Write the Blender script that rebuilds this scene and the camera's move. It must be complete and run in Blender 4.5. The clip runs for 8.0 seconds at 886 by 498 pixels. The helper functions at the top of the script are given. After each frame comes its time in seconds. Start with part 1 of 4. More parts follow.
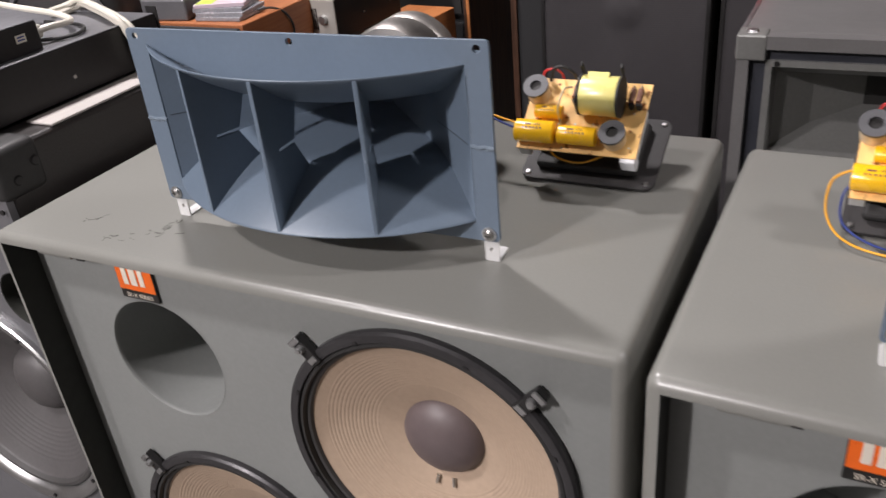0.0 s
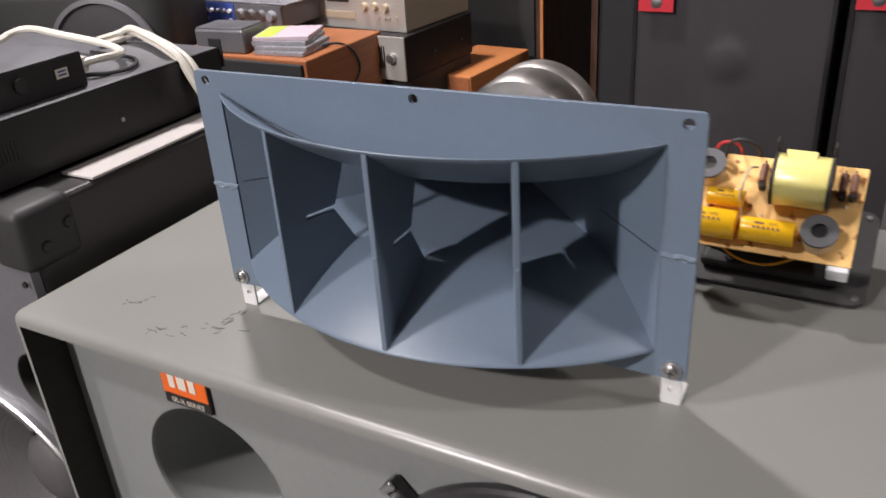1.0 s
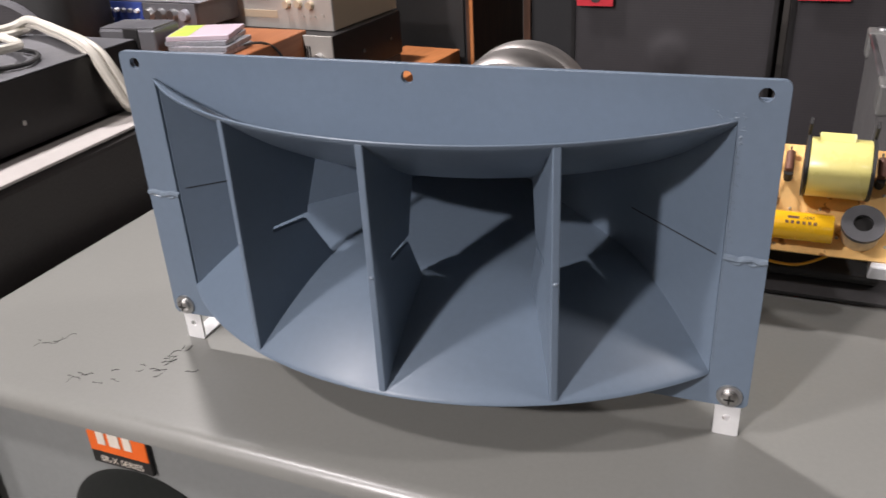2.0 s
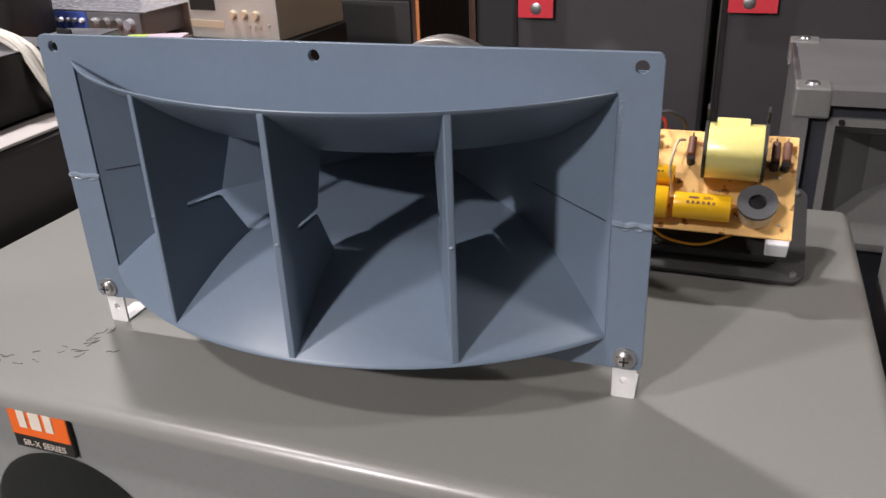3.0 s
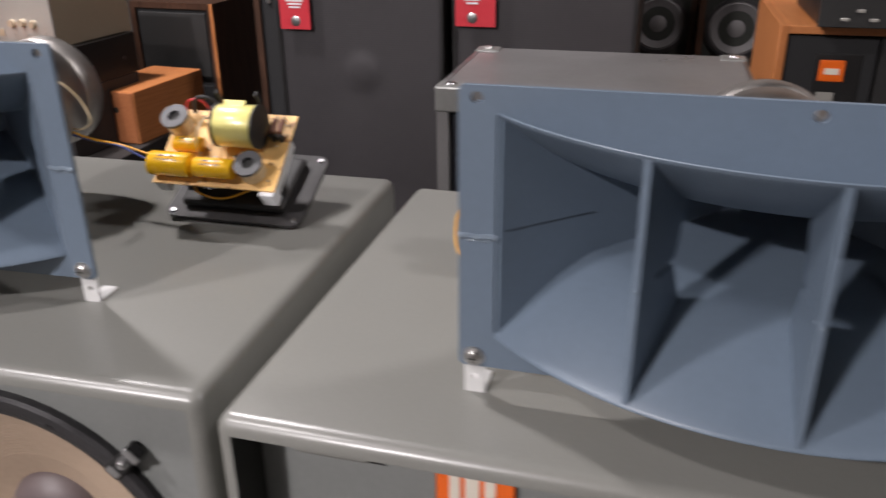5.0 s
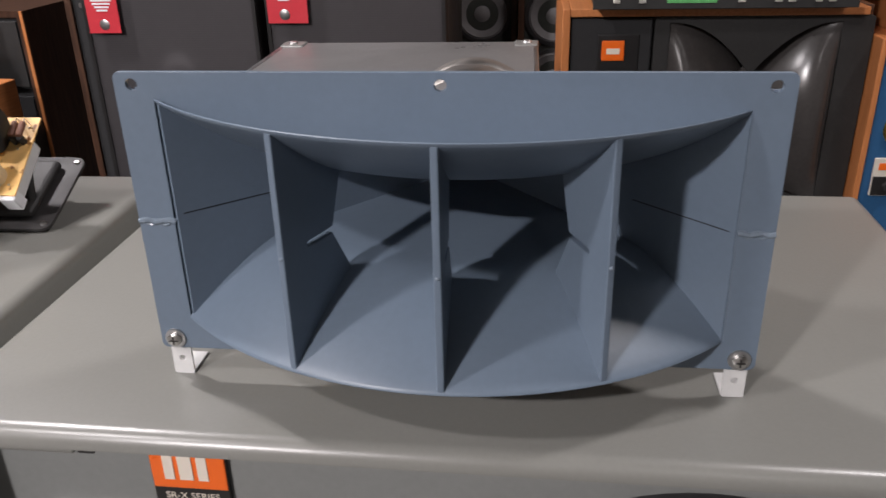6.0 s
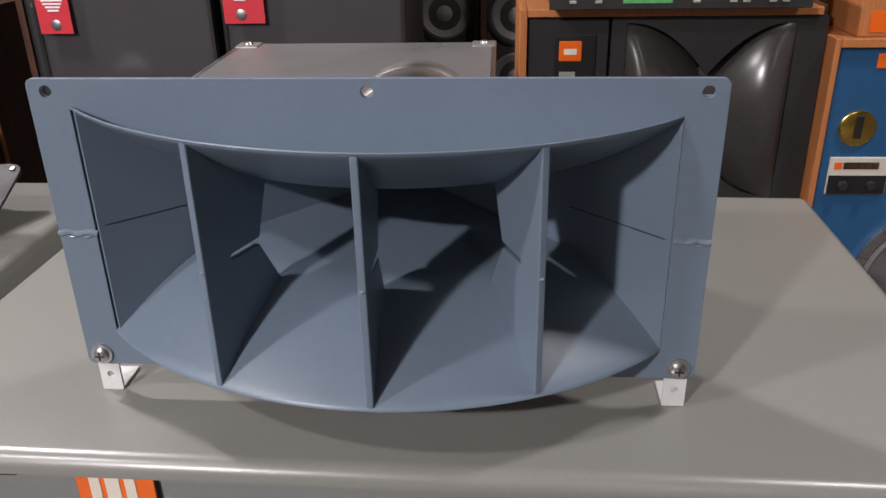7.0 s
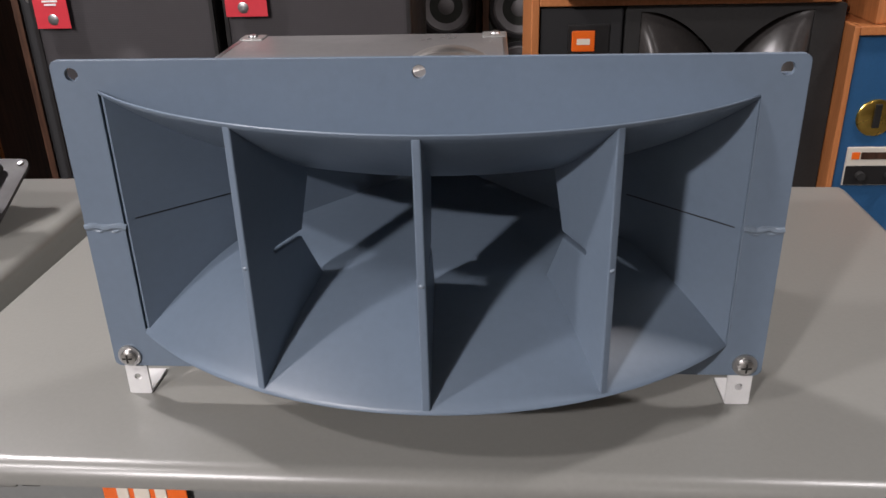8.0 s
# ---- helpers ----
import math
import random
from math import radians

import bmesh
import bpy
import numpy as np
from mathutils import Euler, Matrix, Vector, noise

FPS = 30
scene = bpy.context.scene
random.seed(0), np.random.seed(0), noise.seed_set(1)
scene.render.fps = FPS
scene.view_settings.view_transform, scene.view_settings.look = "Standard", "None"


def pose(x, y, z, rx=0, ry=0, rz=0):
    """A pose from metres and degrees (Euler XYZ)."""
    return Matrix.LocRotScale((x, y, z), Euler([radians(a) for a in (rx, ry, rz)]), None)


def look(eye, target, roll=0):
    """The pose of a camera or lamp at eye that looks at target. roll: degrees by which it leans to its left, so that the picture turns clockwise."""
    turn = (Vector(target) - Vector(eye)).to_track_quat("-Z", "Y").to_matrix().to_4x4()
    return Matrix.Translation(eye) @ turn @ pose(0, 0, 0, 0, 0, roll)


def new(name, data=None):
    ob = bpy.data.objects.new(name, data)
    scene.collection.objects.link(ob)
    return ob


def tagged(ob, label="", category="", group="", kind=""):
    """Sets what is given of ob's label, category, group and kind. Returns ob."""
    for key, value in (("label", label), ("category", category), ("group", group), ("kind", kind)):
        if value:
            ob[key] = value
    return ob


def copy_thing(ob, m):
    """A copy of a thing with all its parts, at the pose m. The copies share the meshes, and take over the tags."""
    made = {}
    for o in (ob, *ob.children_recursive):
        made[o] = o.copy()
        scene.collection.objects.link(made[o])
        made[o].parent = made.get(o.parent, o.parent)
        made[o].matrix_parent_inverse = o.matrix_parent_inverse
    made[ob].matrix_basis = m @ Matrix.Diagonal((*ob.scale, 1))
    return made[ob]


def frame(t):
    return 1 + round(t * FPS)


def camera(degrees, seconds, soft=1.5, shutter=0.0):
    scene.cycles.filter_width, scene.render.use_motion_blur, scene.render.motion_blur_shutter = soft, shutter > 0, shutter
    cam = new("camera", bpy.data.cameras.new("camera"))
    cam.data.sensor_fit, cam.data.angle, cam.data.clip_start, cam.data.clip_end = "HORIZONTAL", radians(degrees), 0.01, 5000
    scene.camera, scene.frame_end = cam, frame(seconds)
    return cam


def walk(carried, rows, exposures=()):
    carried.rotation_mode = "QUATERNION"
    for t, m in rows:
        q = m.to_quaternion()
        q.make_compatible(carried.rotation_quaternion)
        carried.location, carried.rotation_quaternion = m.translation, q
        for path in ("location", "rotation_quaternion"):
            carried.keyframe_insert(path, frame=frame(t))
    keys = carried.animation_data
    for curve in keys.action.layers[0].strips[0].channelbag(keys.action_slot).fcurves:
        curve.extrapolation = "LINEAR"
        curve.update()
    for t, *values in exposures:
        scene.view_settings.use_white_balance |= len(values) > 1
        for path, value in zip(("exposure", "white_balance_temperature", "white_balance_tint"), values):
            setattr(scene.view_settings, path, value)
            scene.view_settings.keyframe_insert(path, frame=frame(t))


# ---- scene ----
cam = camera(56.7, 8.0, soft=1.5, shutter=0.35)
PATH = [  # seconds, eye, target, roll
    (0, (1.0230, -0.6040, 1.4250), (0.1860, 0.9240, 0.4430), -5.80),
    (0.5, (0.9080, -0.5210, 1.4090), (0.0470, 1.0060, 0.4460), -4.10),
    (1, (0.8080, -0.4380, 1.3880), (-0.0970, 1.1000, 0.4830), -3.90),
    (1.2, (0.7630, -0.4200, 1.3660), (-0.1390, 1.1420, 0.5000), -3.80),
    (2.3, (0.6920, -0.3580, 1.3290), (0.0320, 1.3020, 0.4300), -2.80),
    (2.5, (0.7100, -0.3650, 1.3220), (0.0630, 1.3040, 0.4300), -2.80),
    (3, (0.7420, -0.3860, 1.3130), (0.1030, 1.3060, 0.4600), -2.30),
    (3.5, (0.7680, -0.3900, 1.3190), (0.1300, 1.3090, 0.4790), -1.00),
    (3.8, (0.7924, -0.3926, 1.3272), (0.1458, 1.3021, 0.4854), -0.61),
    (4, (0.8310, -0.4050, 1.3300), (0.1860, 1.2940, 0.4950), -0.50),
    (4.2, (0.8982, -0.4207, 1.3352), (0.2626, 1.2808, 0.4985), -0.21),
    (4.5, (1.0140, -0.4480, 1.3370), (0.4160, 1.2710, 0.5090), -0.70),
    (4.8, (1.1328, -0.4770, 1.3346), (0.6155, 1.2674, 0.5068), -0.61),
    (5, (1.2040, -0.4880, 1.3320), (0.7500, 1.2760, 0.5070), -0.60),
    (5.2, (1.2620, -0.4970, 1.3270), (0.8840, 1.2880, 0.5070), -0.50),
    (6.3, (1.3850, -0.4900, 1.3230), (1.2200, 1.3190, 0.4850), -1.60),
    (6.5, (1.3940, -0.4850, 1.3190), (1.2450, 1.3240, 0.4800), -1.40),
    (7, (1.3960, -0.4740, 1.3250), (1.2660, 1.3380, 0.4870), -1.20),
    (7.5, (1.3750, -0.4600, 1.3160), (1.2480, 1.3520, 0.4800), -1.20),
    (8, (1.3520, -0.4450, 1.3070), (1.2420, 1.3650, 0.4630), -1.50),
]
walk(cam, [(t, look(eye, target, roll)) for t, eye, target, roll in PATH],
     exposures=((0, -0.06), (5, -0.06), (6.5, 0.11), (8, 0.10)))

# ---------------------------------------------------------------- light
world = bpy.data.worlds.new("world")
world.use_nodes = True
world.node_tree.nodes["Background"].inputs[0].default_value = (1.0, 0.95, 0.88, 1)
world.node_tree.nodes["Background"].inputs[1].default_value = 0.012
scene.world = world

# Lamps are out of view: three follow cast shadows, two are added fill.
CEILING = 3.6
LAMPS = [  # x, y, width, depth, watts
    (-0.82, 1.1, 0.2, 0.2, 116),
    (-0.95, -1.35, 0.2, 0.2, 78),
    (-0.9, -3.6, 0.22, 0.22, 365),
    # added fill for the right-hand side, no lamp known at either spot
    (2.6, -3.2, 0.3, 0.3, 8),
    (3.0, 0.45, 0.3, 0.3, 50),
]
for x, y, w, d, watts in LAMPS:
    lamp = bpy.data.lights.new("ceiling_and_fill_source", "AREA")
    lamp.shape, lamp.size, lamp.size_y, lamp.energy, lamp.color = "RECTANGLE", w, d, watts, (1.0, 0.935, 0.955)
    ob = new("ceiling_and_fill_source", lamp)
    ob.location = (x, y, CEILING - 0.07)


# ---------------------------------------------------------------- helpers
def thing(name, m, label, category, group=""):
    ob = new(name)
    ob.empty_display_size = 0.05
    ob.matrix_basis = m
    return tagged(ob, label, category, group)


def part(name, bm, material, parent=None, label="", smooth=False, m=None):
    bmesh.ops.recalc_face_normals(bm, faces=bm.faces)
    mesh = bpy.data.meshes.new(name)
    bm.to_mesh(mesh)
    bm.free()
    for one in material if isinstance(material, (list, tuple)) else (material,):
        mesh.materials.append(one)
    if smooth:
        mesh.shade_smooth()
        mesh.set_sharp_from_angle(angle=radians(35))
    ob = new(name, mesh)
    if parent is not None:
        ob.parent = parent
    if m is not None:
        ob.matrix_basis = m
    return tagged(ob, label)


def structure(name, bm, material, label, category):
    return tagged(part(name, bm, material), label, category, kind="structure")


def cube(x0, x1, y0, y1, z0, z1, bevel=0.0, seg=2, bm=None):
    bm = bm or bmesh.new()
    made = bmesh.ops.create_cube(bm, size=1, matrix=Matrix.LocRotScale(((x0 + x1) / 2, (y0 + y1) / 2, (z0 + z1) / 2), None, (x1 - x0, y1 - y0, z1 - z0)))["verts"]
    if bevel:
        edges = list({e for v in made for e in v.link_edges})
        bmesh.ops.bevel(bm, geom=edges, offset=bevel, segments=seg, profile=0.5, affect="EDGES")
    return bm


def rod(p, q, r, r2=None, n=16, bm=None, bevel=0.0):
    bm = bm or bmesh.new()
    p, q = Vector(p), Vector(q)
    turn = (q - p).to_track_quat("Z", "Y").to_matrix().to_4x4()
    made = bmesh.ops.create_cone(bm, cap_ends=True, segments=n, radius1=r, radius2=r if r2 is None else r2, depth=(q - p).length, matrix=Matrix.Translation((p + q) / 2) @ turn)["verts"]
    if bevel:
        edges = [e for e in {e for v in made for e in v.link_edges} if any(len(f.verts) > 4 for f in e.link_faces)]
        bmesh.ops.bevel(bm, geom=edges, offset=bevel, segments=2, profile=0.5, affect="EDGES")
    return bm


def lathe(profile, n=48, bm=None, closed=False):
    """Turns (radius, y) points round the y axis."""
    bm = bm or bmesh.new()
    rings = []
    for r, y in profile:
        if r < 1e-5:
            rings.append([bm.verts.new((0, y, 0))])
        else:
            rings.append([bm.verts.new((r * math.cos(2 * math.pi * i / n), y, r * math.sin(2 * math.pi * i / n))) for i in range(n)])
    pairs = list(zip(rings, rings[1:])) + ([(rings[-1], rings[0])] if closed else [])
    for a, b in pairs:
        for i in range(n):
            j = (i + 1) % n
            corners = [a[i % len(a)], a[j % len(a)], b[j % len(b)], b[i % len(b)]]
            bm.faces.new(list(dict.fromkeys(corners)))
    return bm


def cable(points, r, n=8, steps=8, bm=None):
    """A round cable along a smooth line through the points."""
    bm = bm or bmesh.new()
    pts = [Vector(p) for p in points]
    line = []
    for i in range(len(pts) - 1):
        p0, p1, p2, p3 = pts[max(i - 1, 0)], pts[i], pts[i + 1], pts[min(i + 2, len(pts) - 1)]
        for k in range(steps):
            u = k / steps
            line.append(0.5 * (2 * p1 + (p2 - p0) * u + (2 * p0 - 5 * p1 + 4 * p2 - p3) * u * u + (3 * p1 - p0 - 3 * p2 + p3) * u ** 3))
    line.append(pts[-1])
    rings = []
    side = Vector((0.31, 0.52, 0.8))
    for i, p in enumerate(line):
        way = (line[min(i + 1, len(line) - 1)] - line[max(i - 1, 0)]).normalized()
        a = (side - way * side.dot(way)).normalized()
        b = way.cross(a)
        side = a
        rings.append([bm.verts.new(p + r * (a * math.cos(2 * math.pi * k / n) + b * math.sin(2 * math.pi * k / n))) for k in range(n)])
    for s, t in zip(rings, rings[1:]):
        for k in range(n):
            bm.faces.new((s[k], s[(k + 1) % n], t[(k + 1) % n], t[k]))
    bm.faces.new(rings[0][::-1])
    bm.faces.new(rings[-1])
    return bm


def ring(cx, cz, r, n=48):
    return [(cx + r * math.cos(2 * math.pi * i / n), cz + r * math.sin(2 * math.pi * i / n)) for i in range(n)]


def rounded(x0, x1, z0, z1, r, n=5):
    out = []
    for cx, cz, a in ((x1 - r, z1 - r, 0), (x0 + r, z1 - r, 90), (x0 + r, z0 + r, 180), (x1 - r, z0 + r, 270)):
        for i in range(n + 1):
            w = radians(a + 90 * i / n)
            out.append((cx + r * math.cos(w), cz + r * math.sin(w)))
    return out


def sheet(outline, holes, y0, y1):
    """An upright panel in the xz plane with holes, from y0 to y1."""
    bm = bmesh.new()
    for loop in [outline, *holes]:
        vs = [bm.verts.new((x, y0, z)) for x, z in loop]
        for a, b in zip(vs, vs[1:] + vs[:1]):
            bm.edges.new((a, b))
    bmesh.ops.triangle_fill(bm, edges=bm.edges[:], use_beauty=True, use_dissolve=False)
    made = bmesh.ops.extrude_face_region(bm, geom=bm.faces[:])["geom"]
    bmesh.ops.translate(bm, verts=[v for v in made if isinstance(v, bmesh.types.BMVert)], vec=(0, y1 - y0, 0))
    return bm


def lettering(text, size, material, parent, m):
    """Printed words as a thin mesh under a part."""
    curve = bpy.data.curves.new("print", "FONT")
    curve.body, curve.size, curve.extrude, curve.align_x = text, size, 0.0001, "CENTER"
    ob = bpy.data.objects.new("print", curve)
    scene.collection.objects.link(ob)
    bpy.context.view_layer.update()
    mesh = bpy.data.meshes.new_from_object(ob)
    bpy.data.objects.remove(ob)
    mesh.materials.clear()
    mesh.materials.append(material)
    made = new("print", mesh)
    made.parent, made.matrix_basis = parent, m
    return made


# ---------------------------------------------------------------- materials
def paint(name, colour, rough=0.5, metal=0.0, grain=60.0, amount=0.12, bump=0.05, blotch=3.0, spots=None, coat=0.0, rough_var=0.12):
    """Paint, plastic or metal with fine grain, broad stains and uneven gloss."""
    mat = bpy.data.materials.new(name)
    mat.use_nodes = True
    nodes, links = mat.node_tree.nodes, mat.node_tree.links
    bsdf = nodes["Principled BSDF"]
    place = nodes.new("ShaderNodeTexCoord").outputs["Object"]
    fine, broad = nodes.new("ShaderNodeTexNoise"), nodes.new("ShaderNodeTexNoise")
    fine.inputs["Scale"].default_value, fine.inputs["Detail"].default_value = grain, 4
    broad.inputs["Scale"].default_value, broad.inputs["Detail"].default_value, broad.inputs["Roughness"].default_value = blotch, 6, 0.62
    for n in (fine, broad):
        links.new(place, n.inputs["Vector"])
    both = nodes.new("ShaderNodeMath")
    both.operation = "ADD"
    links.new(fine.outputs["Fac"], both.inputs[0])
    links.new(broad.outputs["Fac"], both.inputs[1])
    ramp = nodes.new("ShaderNodeMapRange")
    ramp.inputs["From Min"].default_value, ramp.inputs["From Max"].default_value = 0.6, 1.4
    ramp.inputs["To Min"].default_value, ramp.inputs["To Max"].default_value = 1 - amount, 1 + amount
    links.new(both.outputs[0], ramp.inputs["Value"])
    mix = nodes.new("ShaderNodeVectorMath")
    mix.operation = "SCALE"
    mix.inputs[0].default_value = colour
    links.new(ramp.outputs["Result"], mix.inputs["Scale"])
    last = mix.outputs[0]
    if spots:
        other, scale, level = spots
        speck = nodes.new("ShaderNodeTexNoise")
        speck.inputs["Scale"].default_value, speck.inputs["Detail"].default_value = scale, 3
        links.new(place, speck.inputs["Vector"])
        cut = nodes.new("ShaderNodeMapRange")
        cut.inputs["From Min"].default_value, cut.inputs["From Max"].default_value = level, level + 0.05
        links.new(speck.outputs["Fac"], cut.inputs["Value"])
        blend = nodes.new("ShaderNodeMix")
        blend.data_type = "RGBA"
        links.new(cut.outputs["Result"], blend.inputs["Factor"])
        links.new(last, blend.inputs["A"])
        blend.inputs["B"].default_value = (*other, 1)
        last = blend.outputs["Result"]
    links.new(last, bsdf.inputs["Base Color"])
    gloss = nodes.new("ShaderNodeMapRange")
    gloss.inputs["From Min"].default_value, gloss.inputs["From Max"].default_value = 0.3, 0.7
    gloss.inputs["To Min"].default_value, gloss.inputs["To Max"].default_value = max(rough - rough_var, 0.03), min(rough + rough_var, 1)
    links.new(broad.outputs["Fac"], gloss.inputs["Value"])
    links.new(gloss.outputs["Result"], bsdf.inputs["Roughness"])
    bsdf.inputs["Metallic"].default_value = metal
    bsdf.inputs["Coat Weight"].default_value = coat
    if bump:
        lift = nodes.new("ShaderNodeBump")
        lift.inputs["Strength"].default_value, lift.inputs["Distance"].default_value = bump, 0.002
        links.new(both.outputs[0], lift.inputs["Height"])
        links.new(lift.outputs["Normal"], bsdf.inputs["Normal"])
    return mat


def wood(name, dark, light, scale=9.0, rough=0.45, axis=(1, 14, 14), bump=0.05):
    mat = bpy.data.materials.new(name)
    mat.use_nodes = True
    nodes, links = mat.node_tree.nodes, mat.node_tree.links
    bsdf = nodes["Principled BSDF"]
    place = nodes.new("ShaderNodeTexCoord").outputs["Object"]
    stretch = nodes.new("ShaderNodeMapping")
    stretch.inputs["Scale"].default_value = axis
    links.new(place, stretch.inputs["Vector"])
    grain = nodes.new("ShaderNodeTexNoise")
    grain.inputs["Scale"].default_value, grain.inputs["Detail"].default_value, grain.inputs["Distortion"].default_value = scale, 8, 0.6
    links.new(stretch.outputs[0], grain.inputs["Vector"])
    ramp = nodes.new("ShaderNodeValToRGB")
    ramp.color_ramp.elements[0].position, ramp.color_ramp.elements[1].position = 0.32, 0.68
    ramp.color_ramp.elements[0].color, ramp.color_ramp.elements[1].color = (*dark, 1), (*light, 1)
    links.new(grain.outputs["Fac"], ramp.inputs["Fac"])
    links.new(ramp.outputs["Color"], bsdf.inputs["Base Color"])
    bsdf.inputs["Roughness"].default_value = rough
    lift = nodes.new("ShaderNodeBump")
    lift.inputs["Strength"].default_value, lift.inputs["Distance"].default_value = bump, 0.001
    links.new(grain.outputs["Fac"], lift.inputs["Height"])
    links.new(lift.outputs["Normal"], bsdf.inputs["Normal"])
    return mat


def perforated(name, colour, hole, pitch=0.006, rough=0.55):
    """Pressed steel sheet with a close grid of small holes."""
    mat = paint(name, colour, rough, 0.3, 40, 0.1, 0.0)
    nodes, links = mat.node_tree.nodes, mat.node_tree.links
    bsdf = nodes["Principled BSDF"]
    place = nodes.new("ShaderNodeTexCoord").outputs["Object"]
    cells = nodes.new("ShaderNodeTexVoronoi")
    cells.inputs["Scale"].default_value, cells.inputs["Randomness"].default_value = 1 / pitch, 0.0
    links.new(place, cells.inputs["Vector"])
    cut = nodes.new("ShaderNodeMapRange")
    cut.inputs["From Min"].default_value, cut.inputs["From Max"].default_value = 0.30, 0.40
    links.new(cells.outputs["Distance"], cut.inputs["Value"])
    before = bsdf.inputs["Base Color"].links[0].from_socket
    blend = nodes.new("ShaderNodeMix")
    blend.data_type = "RGBA"
    links.new(cut.outputs["Result"], blend.inputs["Factor"])
    blend.inputs["A"].default_value = (*hole, 1)
    links.new(before, blend.inputs["B"])
    links.new(blend.outputs["Result"], bsdf.inputs["Base Color"])
    return mat


GREY_PAINT = paint("grey_cabinet_paint", (0.19, 0.19, 0.174), 0.31, 0, 260, 0.045, 0.04, 5, rough_var=0.015)
BAFFLE_PAINT = paint("grey_baffle_paint", (0.2, 0.208, 0.2), 0.5, 0, 160, 0.06, 0.06, 6)
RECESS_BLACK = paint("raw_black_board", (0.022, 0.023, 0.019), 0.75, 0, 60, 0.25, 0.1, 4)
HORN_PAINT = paint("slate_blue_paint", (0.125, 0.164, 0.213), 0.4, 0, 170, 0.05, 0.05, 9, rough_var=0.06)
BEAD = paint("slate_blue_filler", (0.165, 0.205, 0.25), 0.2, 0, 300, 0.08, 0.1, 30, rough_var=0.05)
BLACK_METAL = paint("black_metal", (0.018, 0.017, 0.017), 0.42, 0.2, 120, 0.2, 0.06, 8)
BLACK_PLASTIC = paint("black_plastic", (0.019, 0.0185, 0.018), 0.6, 0, 150, 0.2, 0.12, 6)
WARM_BLACK = paint("worn_black_vinyl", (0.024, 0.021, 0.02), 0.5, 0, 260, 0.25, 0.25, 5)
STEEL = paint("bright_steel", (0.55, 0.54, 0.52), 0.28, 1.0, 90, 0.1, 0.04, 12)
DULL_ALU = paint("dull_aluminium", (0.45, 0.45, 0.45), 0.38, 1.0, 200, 0.1, 0.05, 6)
DRIVER_METAL = paint("worn_driver_metal", (0.36, 0.34, 0.32), 0.42, 1.0, 120, 0.12, 0.06, 10)
ZINC = paint("white_zinc", (0.62, 0.62, 0.61), 0.5, 0.0, 120, 0.06, 0.03, 20)
RUBBER = paint("dark_surround", (0.045, 0.043, 0.042), 0.6, 0, 160, 0.15, 0.1, 10)
FRAME_GREY = paint("dark_cast_frame", (0.05, 0.048, 0.05), 0.38, 0.5, 140, 0.15, 0.06, 10)
CONE = paint("tan_paper_cone", (0.39, 0.293, 0.213), 0.8, 0, 130, 0.08, 0.2, 9)
DOME = paint("brown_dust_cap", (0.11, 0.085, 0.085), 0.5, 0, 60, 0.12, 0.05, 10)
GREY_CONE = paint("grey_paper_cone", (0.16, 0.15, 0.15), 0.5, 0, 130, 0.1, 0.15, 9)
DARK_CONE = paint("dark_grey_cone", (0.07, 0.066, 0.066), 0.5, 0, 130, 0.12, 0.15, 9)
ORANGE = paint("orange_enamel", (0.83, 0.14, 0.012), 0.35, 0, 100, 0.04, 0.0, 10)
INK_WHITE = paint("cream_print", (0.75, 0.68, 0.58), 0.5, 0, 100, 0.05, 0.0, 10)
INK_BLACK = paint("black_print", (0.012, 0.011, 0.01), 0.5, 0, 100, 0.05, 0.0, 10)
RED_TAG = paint("red_card", (0.55, 0.035, 0.05), 0.4, 0, 80, 0.06, 0.0, 8)
BOARD = paint("stained_circuit_board", (0.84, 0.52, 0.19), 0.45, 0, 40, 0.3, 0.08, 18, spots=((0.3, 0.12, 0.03), 75, 0.6))
CAP_YELLOW = paint("yellow_film", (0.9, 0.5, 0.012), 0.3, 0, 60, 0.05, 0.03, 10, coat=0.3)
TAPE_YELLOW = paint("pale_yellow_tape", (0.77, 0.69, 0.24), 0.25, 0, 60, 0.05, 0.04, 14, coat=0.5)
PLATE_BLACK = paint("matt_black_plate", (0.03, 0.028, 0.028), 0.62, 0, 220, 0.15, 0.1, 8)
CORE = paint("grey_coil_cheek", (0.085, 0.085, 0.09), 0.5, 0, 150, 0.1, 0.05, 20)
WINDING = paint("pale_winding", (0.62, 0.5, 0.32), 0.45, 0, 260, 0.2, 0.2, 30)
COPPER = paint("brown_resistor", (0.16, 0.07, 0.045), 0.5, 0.2, 200, 0.3, 0.2, 40)
SOLDER = paint("solder", (0.6, 0.57, 0.52), 0.3, 1.0, 100, 0.1, 0.1, 30)
WIRE_RED = paint("red_wire", (0.5, 0.03, 0.03), 0.4, 0, 60, 0.05, 0, 10)
WIRE_YELLOW = paint("orange_wire", (0.75, 0.36, 0.02), 0.4, 0, 60, 0.05, 0, 10)
WIRE_BLUE = paint("blue_wire", (0.025, 0.045, 0.2), 0.4, 0, 60, 0.05, 0, 10)
WHITE_CABLE = paint("cream_cable", (0.58, 0.55, 0.48), 0.45, 0, 60, 0.06, 0.03, 12)
PAPER = paint("pale_foam_strip", (0.36, 0.335, 0.315), 0.7, 0, 60, 0.06, 0.05, 8)
BEIGE = paint("champagne_metal", (0.52, 0.43, 0.31), 0.38, 0.35, 140, 0.05, 0.03, 5)
SILVER_FACE = paint("silver_face", (0.5, 0.48, 0.44), 0.4, 0.5, 140, 0.05, 0.03, 5)
